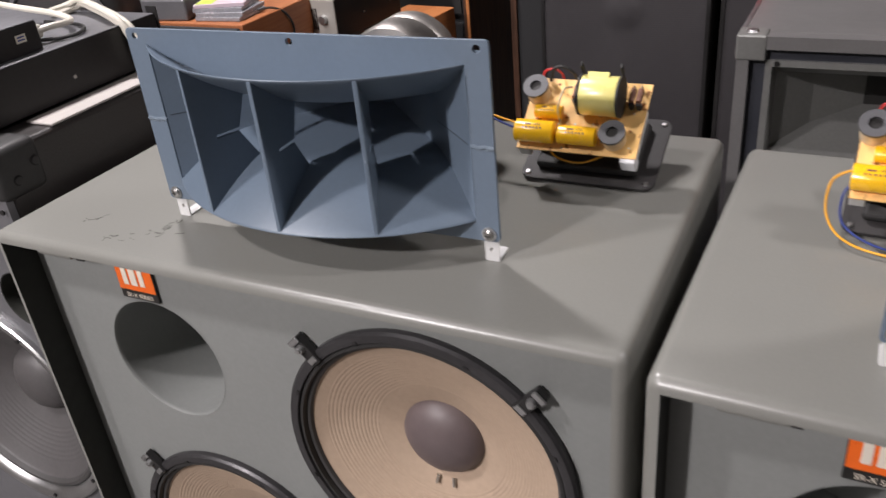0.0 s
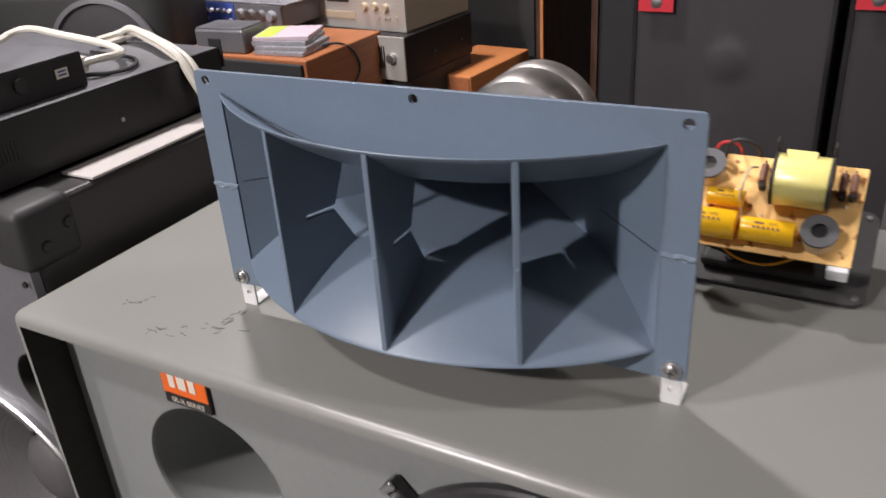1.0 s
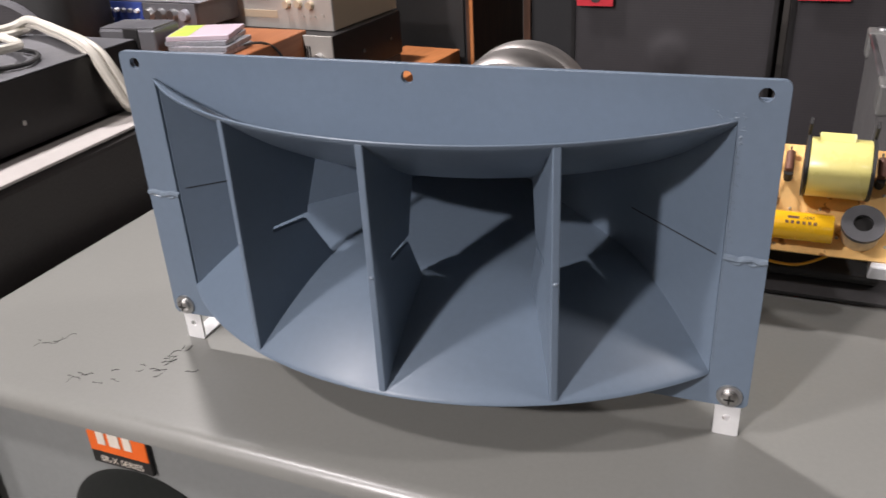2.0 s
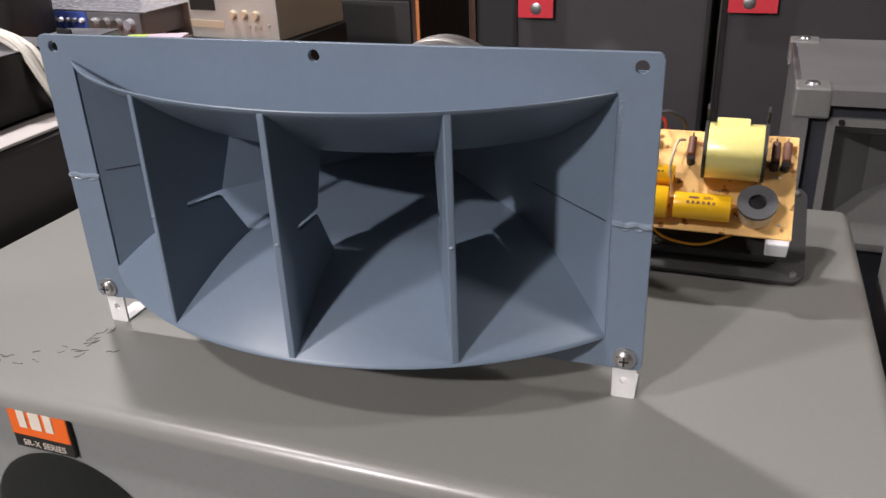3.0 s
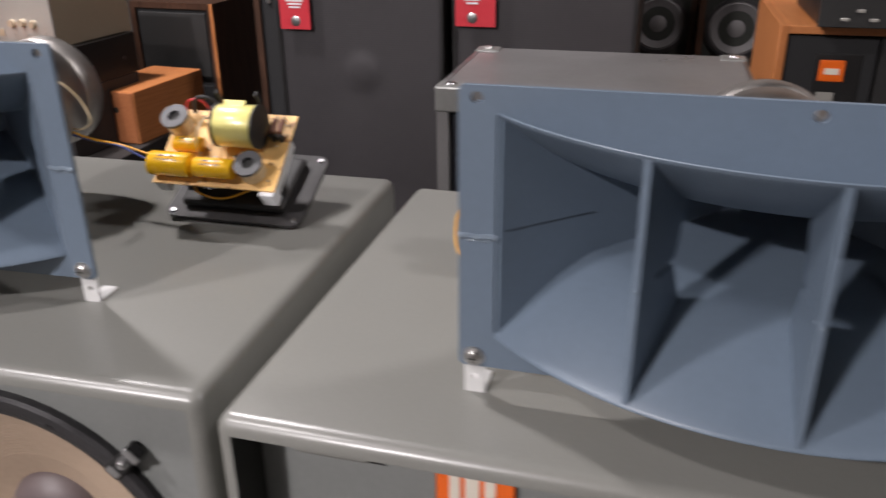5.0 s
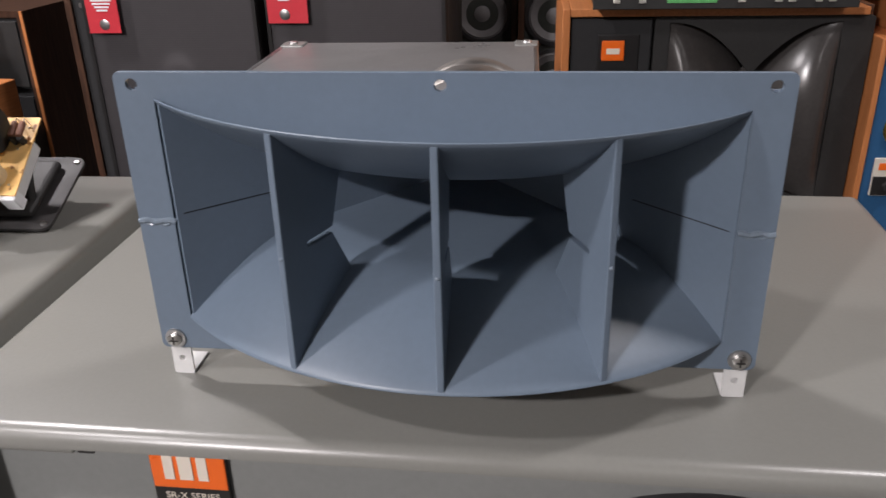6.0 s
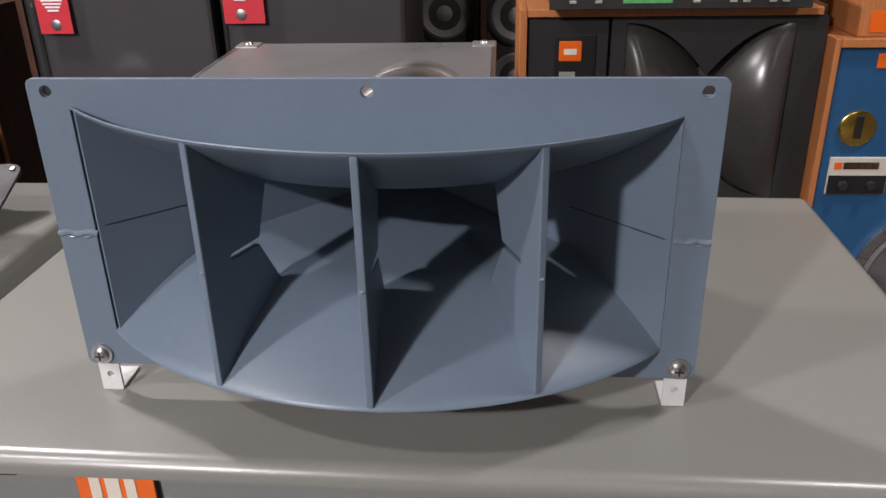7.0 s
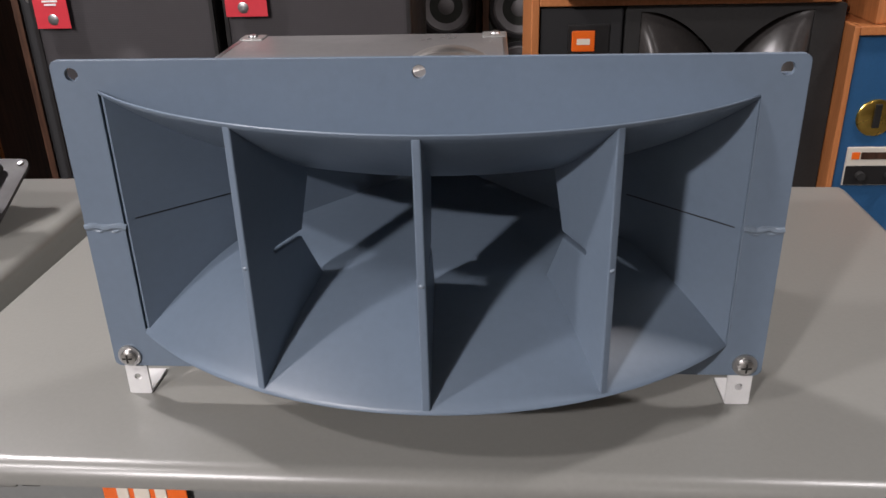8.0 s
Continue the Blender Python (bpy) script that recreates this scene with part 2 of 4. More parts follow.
BLUE_FACE = paint("blue_face", (0.04, 0.07, 0.28), 0.4, 0, 140, 0.08, 0.03, 8)
MIXER_GREY = paint("grey_mixer_metal", (0.16, 0.16, 0.17), 0.4, 0.4, 140, 0.08, 0.03, 8)
BLUE_BAFFLE = paint("deep_blue_baffle", (0.018, 0.085, 0.2), 0.5, 0, 200, 0.1, 0.1, 6)
GOLD = paint("brass_dial", (0.75, 0.5, 0.12), 0.25, 1.0, 120, 0.08, 0.03, 8)
CREAM = paint("cream_panel", (0.62, 0.58, 0.5), 0.4, 0, 100, 0.05, 0.0, 8)
PA_GREY = paint("grey_carpet_paint", (0.135, 0.131, 0.129), 0.36, 0, 220, 0.12, 0.12, 4)
HORN_CAST = paint("grey_cast_horn", (0.2, 0.2, 0.19), 0.42, 0.3, 140, 0.1, 0.06, 7)
PA_DARK = paint("dark_blue_black", (0.028, 0.03, 0.038), 0.45, 0, 160, 0.15, 0.08, 5)
LENS_BLACK = paint("glossy_black_horn", (0.05, 0.046, 0.044), 0.24, 0, 120, 0.15, 0.01, 8, rough_var=0.03)
GRILLE = perforated("black_perforated_steel", (0.05, 0.046, 0.049), (0.04, 0.037, 0.039))
GRILLE_CLOTH = paint("black_grille_cloth", (0.018, 0.018, 0.019), 0.9, 0, 500, 0.3, 0.3, 4)
CARD_PINK = paint("pink_paper", (0.5, 0.41, 0.46), 0.5, 0, 60, 0.06, 0.0, 14)
CARD_GREEN = paint("green_yellow_paper", (0.42, 0.55, 0.08), 0.5, 0, 60, 0.2, 0.0, 24)
CLEAR_CASE = paint("clear_case_edges", (0.26, 0.26, 0.28), 0.2, 0, 200, 0.25, 0.1, 60)
SCREEN_GREEN = paint("green_display", (0.12, 0.4, 0.14), 0.3, 0, 60, 0.08, 0, 30)
LABEL_WHITE = paint("white_label", (0.75, 0.76, 0.78), 0.4, 0, 60, 0.06, 0, 20)
WALNUT = wood("dark_walnut", (0.03, 0.014, 0.008), (0.085, 0.04, 0.024), 7, 0.4, (14, 14, 1))
TEAK = wood("orange_teak", (0.42, 0.15, 0.048), (0.53, 0.205, 0.073), 9, 0.4, (18, 1, 18))
BROWN_TEAK = wood("brown_teak", (0.27, 0.09, 0.034), (0.35, 0.13, 0.05), 9, 0.45, (18, 1, 18))
TEAK_UP = wood("orange_teak_upright", (0.42, 0.15, 0.048), (0.53, 0.205, 0.073), 9, 0.4, (18, 18, 1))
FLOOR_MAT = paint("grey_floor_tile", (0.09, 0.085, 0.08), 0.5, 0, 20, 0.2, 0.05, 2)
WALL_MAT = paint("warm_wall_paint", (0.11, 0.1, 0.09), 0.8, 0, 60, 0.08, 0.1, 2)
WOOD_WALL = wood("wood_wall", (0.2, 0.1, 0.05), (0.34, 0.19, 0.1), 5, 0.5, (6, 6, 1))
CEIL_MAT = paint("dark_ceiling", (0.1, 0.097, 0.094), 0.9, 0, 30, 0.08, 0.05, 1)
LIGHT_FACE = bpy.data.materials.new("lamp_diffuser")
LIGHT_FACE.use_nodes = True
LIGHT_FACE.node_tree.nodes["Principled BSDF"].inputs["Emission Color"].default_value = (1, 0.95, 0.88, 1)
LIGHT_FACE.node_tree.nodes["Principled BSDF"].inputs["Emission Strength"].default_value = 6

# ---------------------------------------------------------------- room
structure("floor", cube(-4, 5, -4, 5, -0.1, 0), FLOOR_MAT, "grey tiled shop floor", "floor")
structure("ceiling", cube(-4, 5, -4, 5, CEILING, CEILING + 0.1), CEIL_MAT, "plain high shop ceiling", "ceiling")
structure("wall_north", cube(-4, 5, 5, 5.15, 0, CEILING), WALL_MAT, "plain painted wall behind the stock", "wall")
structure("wall_south", cube(-4, 5, -4.15, -4, 0, CEILING), WALL_MAT, "plain painted wall", "wall")
structure("wall_west", cube(-4.15, -4, -4, 5, 0, CEILING), WALL_MAT, "plain painted wall", "wall")
structure("wall_east", cube(5, 5.15, -4, 5, 0, CEILING), WALL_MAT, "plain painted wall", "wall")
# an unseen fixture body is added at every lamp, fill included
for x, y, w, d, watts in LAMPS:
    light = thing("added_ceiling_light", pose(x, y, CEILING), "unseen square white ceiling lamp, placed for lighting", "ceiling light", "ceiling lights")
    part("frame", cube(-w / 2 - 0.03, w / 2 + 0.03, -d / 2 - 0.03, d / 2 + 0.03, -0.05, 0, 0.006), ZINC, light)
    part("diffuser", cube(-w / 2, w / 2, -d / 2, d / 2, -0.056, -0.0505), LIGHT_FACE, light)

# ---------------------------------------------------------------- grey bass cabinets
WIDE, DEEP, TOP = 0.878, 0.55, 0.95


def woofer(parent, x, z, y):
    at = pose(x, y, z)
    body = part("woofer_frame", lathe([(0.198, 0.0), (0.198, -0.008), (0.195, -0.0115), (0.189, -0.0125), (0.1845, -0.0115), (0.1835, -0.006), (0.182, -0.004), (0.181, 0.0), (0.179, 0.02), (0.19, 0.02)], 72, closed=True), FRAME_GREY, parent, "dark cast woofer frame ring", True, at)
    part("gasket", lathe([(0.1835, -0.005), (0.182, -0.009), (0.178, -0.0095), (0.1765, -0.004), (0.1765, 0.004)], 72), BLACK_PLASTIC, body, "", True)
    part("surround", lathe([(0.1775, 0.001), (0.175, -0.003), (0.1715, -0.0015), (0.1695, 0.003)], 72), RUBBER, body, "dark cloth surround", True)
    profile = [(0.1705, 0.002)]
    for i in range(1, 121):
        u = i / 120
        wave = 0.00032 * math.sin(i * math.pi / 2.5) if 16 < i < 86 else 0
        profile.append((0.1705 - u * 0.1145, 0.003 + 0.046 * u ** 0.9 + wave))
    part("cone", lathe(profile, 72), CONE, body, "ribbed tan paper cone", True)
    part("dust_cap", lathe([(0.0575, 0.05), (0.055, 0.042), (0.046, 0.033), (0.032, 0.026), (0.016, 0.0225), (0, 0.0215)], 48), DOME, body, "brown domed dust cap", True)
    for dx in (-0.011, 0.011):
        part("lead_terminal", rod((dx, 0.043, -0.066), (dx * 1.15, 0.036, -0.076), 0.0028, 0.002, 8), SOLDER, body)
    for a in range(8):
        w = radians(22.5 + 45 * a)
        part("rim_notch", cube(-0.004, 0.004, -0.0135, -0.0118, -0.002, 0.002, 0.0005), BLACK_METAL, body, m=pose(0.187 * math.cos(w), 0, 0.187 * math.sin(w), 0, 90 - math.degrees(w), 0))
    for a in (45, 135, 225, 315):
        w = radians(a)
        clamp = part("clamp", cube(-0.0085, 0.0085, -0.016, -0.003, -0.024, 0.020, 0.002), BLACK_METAL, body, "black clamp with a bright screw", m=pose(0.207 * math.cos(w), 0, 0.207 * math.sin(w), 0, 90 - a, 0))
        bm = rod((0, -0.016, 0.004), (0, -0.0215, 0.004), 0.0062, 0.005, 14)
        rod((0, -0.0215, 0.004), (0, -0.024, 0.004), 0.0034, None, 6, bm)
        cube(-0.007, 0.007, -0.0175, -0.0155, -0.02, -0.012, 0.0006, 1, bm)
        cube(-0.009, 0.009, -0.019, -0.0155, 0.012, 0.02, 0.001, 1, bm)
        part("clamp_screw", bm, DULL_ALU, clamp)
    return body


def bass_cabinet(m, label):
    cab = thing("bass_cabinet", m, label, "loudspeaker", "grey bass cabinets")
    bm = cube(0, WIDE, 0, DEEP, 0.0, TOP, 0.0135, 5)
    front = max((f for f in bm.faces if f.normal.y < -0.9), key=lambda f: f.calc_area())
    bmesh.ops.inset_region(bm, faces=[front], thickness=0.0025, depth=0)
    made = bmesh.ops.extrude_face_region(bm, geom=[front])["geom"]
    inner = [v for v in made if isinstance(v, bmesh.types.BMVert)]
    bmesh.ops.translate(bm, verts=inner, vec=(0, 0.052, 0))
    back = [f for f in bm.faces if all(v in inner for v in f.verts)]
    bmesh.ops.delete(bm, geom=list({*back, *([front] if front.is_valid else [])}), context="FACES_ONLY")
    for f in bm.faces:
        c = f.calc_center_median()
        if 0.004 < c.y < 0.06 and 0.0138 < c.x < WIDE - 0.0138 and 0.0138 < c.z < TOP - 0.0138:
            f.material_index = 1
        f.smooth = True
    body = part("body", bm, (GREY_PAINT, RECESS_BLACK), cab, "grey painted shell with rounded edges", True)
    part("baffle", sheet([(0.0142, 0.0142), (WIDE - 0.0142, 0.0142), (WIDE - 0.0142, TOP - 0.0142), (0.0142, TOP - 0.0142)],
                         [ring(0.62, 0.694, 0.172, 64), ring(0.27, 0.389, 0.172, 64), ring(0.214, 0.751, 0.0975, 64)], 0.046, 0.0515), BAFFLE_PAINT, cab, "grey painted front board")
    woofer(cab, 0.62, 0.694, 0.046)
    woofer(cab, 0.27, 0.389, 0.046)
    port = lathe([(0.099, -0.0004), (0.0978, -0.0002), (0.0968, 0.001), (0.096, 0.006), (0.0955, 0.17), (0.0, 0.17)], 64)
    part("port_tube", port, BAFFLE_PAINT, cab, "round grey bass port", True, pose(0.214, 0.046, 0.751))
    badge = part("badge", cube(0.171, 0.237, 0.0415, 0.0458, 0.853, 0.922, 0.0008, 1), INK_BLACK, cab, "orange and black maker's badge")
    part("orange_field", cube(0.172, 0.236, 0.0405, 0.0418, 0.868, 0.921, 0.0005, 1), ORANGE, badge)
    for x0, x1, z0, z1 in ((0.183, 0.192, 0.877, 0.903), (0.196, 0.208, 0.877, 0.903), (0.212, 0.221, 0.877, 0.903)):
        part("mark", cube(x0, x1, 0.0397, 0.0406, z0, z1, 0.0003, 1), INK_WHITE, badge)
    lettering("SR-X SERIES", 0.0092, INK_WHITE, badge, pose(0.204, 0.0412, 0.8565, 90, 0, 0))
    part("grille_cleat", cube(0.062, 0.125, 0.016, 0.0455, TOP - 0.033, TOP - 0.0145, 0.002), GREY_PAINT, cab)
    part("grille_clip", cube(0.121, 0.135, 0.026, 0.0455, TOP - 0.04, TOP - 0.0335, 0.001), BLACK_PLASTIC, cab)
    return cab


first = bass_cabinet(pose(-0.004, -0.006, 0, 0, 0, 0.4), "grey painted double-woofer cabinet, scratched top, horn standing on it")
second = copy_thing(first, pose(0.893, -0.018, -0.0025, 0, 0, -1.3))
second["label"] = "grey painted double-woofer cabinet with a clean top under a horn"

# scratches where the paint is scraped off
for x, y, a, n, spread in ((0.222, 0.05, 35, 11, 0.02), (0.235, 0.085, 60, 6, 0.012), (0.112, 0.066, 20, 4, 0.01), (0.18, 0.035, 10, 4, 0.008)):
    scratch = thing("paint_scratch", pose(x, y, TOP + 0.0001, 0, 0, a), "scraped marks in the grey paint", "scratch", "scratches")
    for i in range(n):
        u, v = random.gauss(0, spread), random.gauss(0, spread * 0.35)
        heading, line = random.uniform(-0.7, 0.7), []
        for k in range(random.randint(3, 6)):
            line.append((u, v))
            u, v = u + 0.0032 * math.cos(heading), v + 0.0032 * math.sin(heading)
            heading += random.uniform(-0.9, 0.9)
        bm = bmesh.new()
        wide = [0.00018 + 0.00055 * random.random() for p in line]
        low = [bm.verts.new((p, q - w, 0)) for (p, q), w in zip(line, wide)]
        high = [bm.verts.new((p, q + w, 0.0002)) for (p, q), w in zip(line, wide)]
        for k in range(len(line) - 1):
            bm.faces.new((low[k], low[k + 1], high[k + 1], high[k]))
        part("mark", bm, RECESS_BLACK, scratch)

# ---------------------------------------------------------------- radial horns
APEX, MOUTH, MID = 0.193, 0.2835, 0.1435     # plan centre behind the plate, mouth radius, middle height
LEFT, RIGHT = radians(-46.2), radians(47.2)   # the cast body sits slightly turned in its plate
LIP = 0.003


def half_height(r):
    if r > 0.19:
        return 0.034 + 0.052 * ((r - 0.19) / (MOUTH - 0.19)) ** 1.45
    return 0.024 + 0.010 * (r - 0.03) / 0.16


def horn_point(r, a, up, off=0.0):
    x = r * math.sin(a)
    return (x, APEX - r * math.cos(a), MID - 0.0145 * x + up * (half_height(r) + off))


def horn_wall(up):
    """The curved top (up = 1) or bottom wall between the side walls, with a rounded lip."""
    bm = bmesh.new()
    radii = [MOUTH - 0.25 * (i / 30) ** 1.15 for i in range(31)]
    angles = [LEFT + (RIGHT - LEFT) * i / 40 for i in range(41)]
    inner = [(r, 0.0) for r in radii[::-1]]
    lip = [(MOUTH + 0.0011, 0.0004), (MOUTH + 0.0016, LIP / 2), (MOUTH + 0.0011, LIP - 0.0004)]
    outer = [(r, LIP) for r in radii]
    rows = [[bm.verts.new(horn_point(r, a, up, off)) for a in angles] for r, off in inner + lip + outer]
    for s, t in zip(rows, rows[1:] + rows[:1]):
        for j in range(len(angles) - 1):
            bm.faces.new((s[j], s[j + 1], t[j + 1], t[j]))
    for j in (0, -1):
        bm.faces.new([row[j] for row in rows])
    return bm


def upright(outline, a, thick):
    """A sheet standing along the ray of angle a; the outline is given as (radius, height)."""
    bm = bmesh.new()
    side = Vector((math.cos(a), math.sin(a), 0)) * thick / 2
    faces = []
    for s in (-1, 1):
        faces.append([bm.verts.new(Vector((r * math.sin(a), APEX - r * math.cos(a), z - 0.0145 * r * math.sin(a))) + side * s) for r, z in outline])
        bm.faces.new(faces[-1])
    n = len(outline)
    for i in range(n):
        bm.faces.new((faces[0][i], faces[0][(i + 1) % n], faces[1][(i + 1) % n], faces[1][i]))
    return bm


def profile_up(r0, r1, up, n=14, off=0.001):
    return [(r0 + (r1 - r0) * i / n, MID + up * (half_height(min(r0 + (r1 - r0) * i / n, MOUTH)) + off)) for i in range(n + 1)]


def radial_horn(m, label):
    horn = thing("radial_horn", m, label, "horn", "blue-grey radial horns")
    holes = [ring(x, 0.2455, 0.0043, 20) for x in (-0.2215, 0.0, 0.2215)]
    opening = []
    for up in (-1, 1):
        for i in range(25):
            x = 0.0007 - up * 0.2073 * (1 - i / 12)
            edge = 0.002 + (0.0055 * (1 - (i / 12 - 1) ** 4) if up > 0 else 0)
            opening.append((x, MID - 0.0145 * x + up * (half_height(min(math.hypot(APEX, x), MOUTH)) + edge)))
    plate = part("mounting_plate", sheet(rounded(-0.2348, 0.2348, 0.028, 0.2545, 0.005), [opening, *holes], -0.0022, 0.0022), HORN_PAINT, horn, "flat plate with three bolt holes")
    bev = plate.modifiers.new("edge", "BEVEL")
    bev.width, bev.segments, bev.limit_method = 0.0009, 2, "ANGLE"
    part("paint_run", cable([(0.2088 + 0.0002 * math.sin(i * 2.4), -0.0021, 0.06 + 0.0098 * i) for i in range(17)], 0.0004, 6, 3), BEAD, plate, "rough paint along the opening")
    part("top_wall", horn_wall(1), HORN_PAINT, horn, "curved upper lip", True)
    part("bottom_wall", horn_wall(-1), HORN_PAINT, horn, "curved lower lip", True)
    for s in (-1, 1):
        a = LEFT if s < 0 else RIGHT
        end = MOUTH - 0.001 if s < 0 else MOUTH + 0.0012
        outline = profile_up(end, 0.03, 1, 16) + profile_up(0.03, end, -1, 16)
        # unseen strip added behind the plate so no light shows through the gap
        strip = (-0.222, -0.2) if s < 0 else (0.2145, 0.226)
        part("gap_blocker", cube(min(strip), max(strip), 0.0024, 0.006, 0.045, 0.242), HORN_PAINT, plate)
        wall = part("side_wall", upright(outline, a, 0.004), HORN_PAINT, horn)
        seam = upright([(end - 0.005, MID + 0.0004), (0.195, MID + 0.0004), (0.195, MID - 0.0004), (end - 0.005, MID - 0.0004)], a, 0.0044)
        part("seam", seam, BLACK_METAL, wall)
        x0, x1 = (-0.2055, -0.2345) if s < 0 else (0.2085, 0.2345)
        bm = cable([(x0 + (x1 - x0) * i / 6, -0.0014 - 0.0004 * math.sin(i * 2.7), MID - 0.003 + 0.0007 * math.sin(i * 1.9 + s)) for i in range(7)], 0.0026, 8, 4)
        cable([(x0 + (x1 - x0) * i / 6, -0.0016, MID - 0.0055 + 0.0012 * math.sin(i * 2.6)) for i in range(1, 6)], 0.0014, 8, 4, bm)
        part("weld_bead", bm, BEAD, plate, "lumpy joint filler", True)
    for a in (-21.0, 1.2, 24.2):
        # the rear edge is a shallow V with a slot running forward from its middle
        outline = profile_up(MOUTH + 0.0008, 0.212, 1, 14)
        outline += [(0.226, MID + 0.0022), (0.2562, MID + 0.0018), (0.2575, MID), (0.2562, MID - 0.0018), (0.227, MID - 0.0022)]
        outline += profile_up(0.206, MOUTH + 0.0008, -1, 14)
        vane = part("vane", upright(outline, radians(a), 0.0052), HORN_PAINT, horn, "upright divider with a slot in its rear edge")
        bev = vane.modifiers.new("edge", "BEVEL")
        bev.width, bev.segments, bev.limit_method = 0.0009, 2, "ANGLE"
        w = radians(a)
        bm = bmesh.new()
        for k in range(2):
            r = MOUTH - 0.0005 - 0.004 * random.random() * k
            u = 0.0024 * random.choice((-1, 1)) if k else 0
            size = 0.0022 if k == 0 else random.uniform(0.0007, 0.0013)
            bmesh.ops.create_icosphere(bm, subdivisions=2, radius=size, matrix=Matrix.LocRotScale((r * math.sin(w) + u * math.cos(w), APEX - r * math.cos(w) + u * math.sin(w), MID - 0.0145 * r * math.sin(w) + random.uniform(-0.0012, 0.001)), None, (1.1, 1.0, 0.8)))
        part("joint_lump", bm, BEAD, vane, "", True)
    part("throat", lathe([(0.0, 0.05), (0.026, 0.05), (0.026, -0.002), (0.034, -0.002), (0.034, 0.055)], 32), HORN_PAINT, horn, "", True, pose(0, 0.165, MID))
    driver = part("driver", lathe([(0, 0.0), (0.045, 0.0), (0.05, 0.006), (0.066, 0.008), (0.069, 0.014), (0.069, 0.055), (0.066, 0.06), (0.069, 0.065), (0.069, 0.088), (0.064, 0.096), (0.05, 0.1), (0, 0.1)], 64), DRIVER_METAL, horn, "round bright metal compression driver", True, pose(0, 0.205, MID - 0.008))
    part("flange", cube(-0.043, 0.043, -0.008, 0.004, -0.05, 0.05, 0.006), HORN_PAINT, driver)
    for x, z in ((0, 0.048), (0, -0.04), (-0.036, 0), (0.036, 0)):
        part("flange_bolt", rod((x, -0.008, z), (x, -0.014, z), 0.0055, None, 6), DULL_ALU, driver)
    for s in (-1, 1):
        x = s * 0.2225
        foot = part("foot_bracket", sheet(rounded(x - 0.0085, x + 0.0085, 0.0, 0.044, 0.001, 1), [ring(x, 0.015, 0.0028, 14)], 0.0026, 0.0046), ZINC, horn, "white metal angle bracket")
        part("foot_plate", cube(x - 0.0085, x + 0.0085, 0.0046, 0.034, 0.0, 0.002, 0.0004, 1), ZINC, foot)
        bm = rod((x, -0.0022, 0.037), (x, -0.0038, 0.037), 0.0088, 0.0085, 20)
        part("washer", bm, DULL_ALU, foot)
        part("screw_head", lathe([(0, -0.0042), (0.003, -0.004), (0.0055, -0.0025), (0.0058, 0.0), (0, 0)], 20), STEEL, foot, "", True, pose(x, -0.0036, 0.037))
        bm = cube(x - 0.0035, x + 0.0035, -0.0082, -0.0066, 0.0364, 0.0376)
        cube(x - 0.0006, x + 0.0006, -0.0082, -0.0066, 0.0335, 0.0405, bm=bm)
        part("screw_slot", bm, INK_BLACK, foot)
    return horn


horn_one = radial_horn(pose(0.4628, 0.1185, TOP, 0, 0, 1.6), "blue-grey cast radial horn on white feet on a grey cabinet")
horn_two = copy_thing(horn_one, pose(1.3095, 0.0595, TOP - 0.0025, 0, 0, -0.9))
# rough brush flecks beside the opening and at the corner of the first horn's plate
plate_one = next(c for c in horn_one.children if c.name.startswith("mounting_plate"))
bm = bmesh.new()
flecks = [(0.2098 + random.random() ** 3 * 0.003, random.uniform(0.15, 0.226)) for i in range(26)]
flecks += [(random.uniform(0.19, 0.213), 0.2305 + random.random() ** 2 * 0.006) for i in range(12)]
for x, z in flecks:
    w = random.uniform(0.0006, 0.0018)
    turned = Matrix.Rotation(random.uniform(-0.5, 0.5), 3, "Y").to_quaternion()
    if math.hypot(x - 0.2215, z - 0.2455) > 0.009:
        bmesh.ops.create_icosphere(bm, subdivisions=1, radius=1, matrix=Matrix.LocRotScale((x, -0.0023, z), turned, (w, 0.0004, random.uniform(0.0003, 0.0008))))
part("paint_flecks", bm, BEAD, plate_one, "rough brushed paint flecks", True)

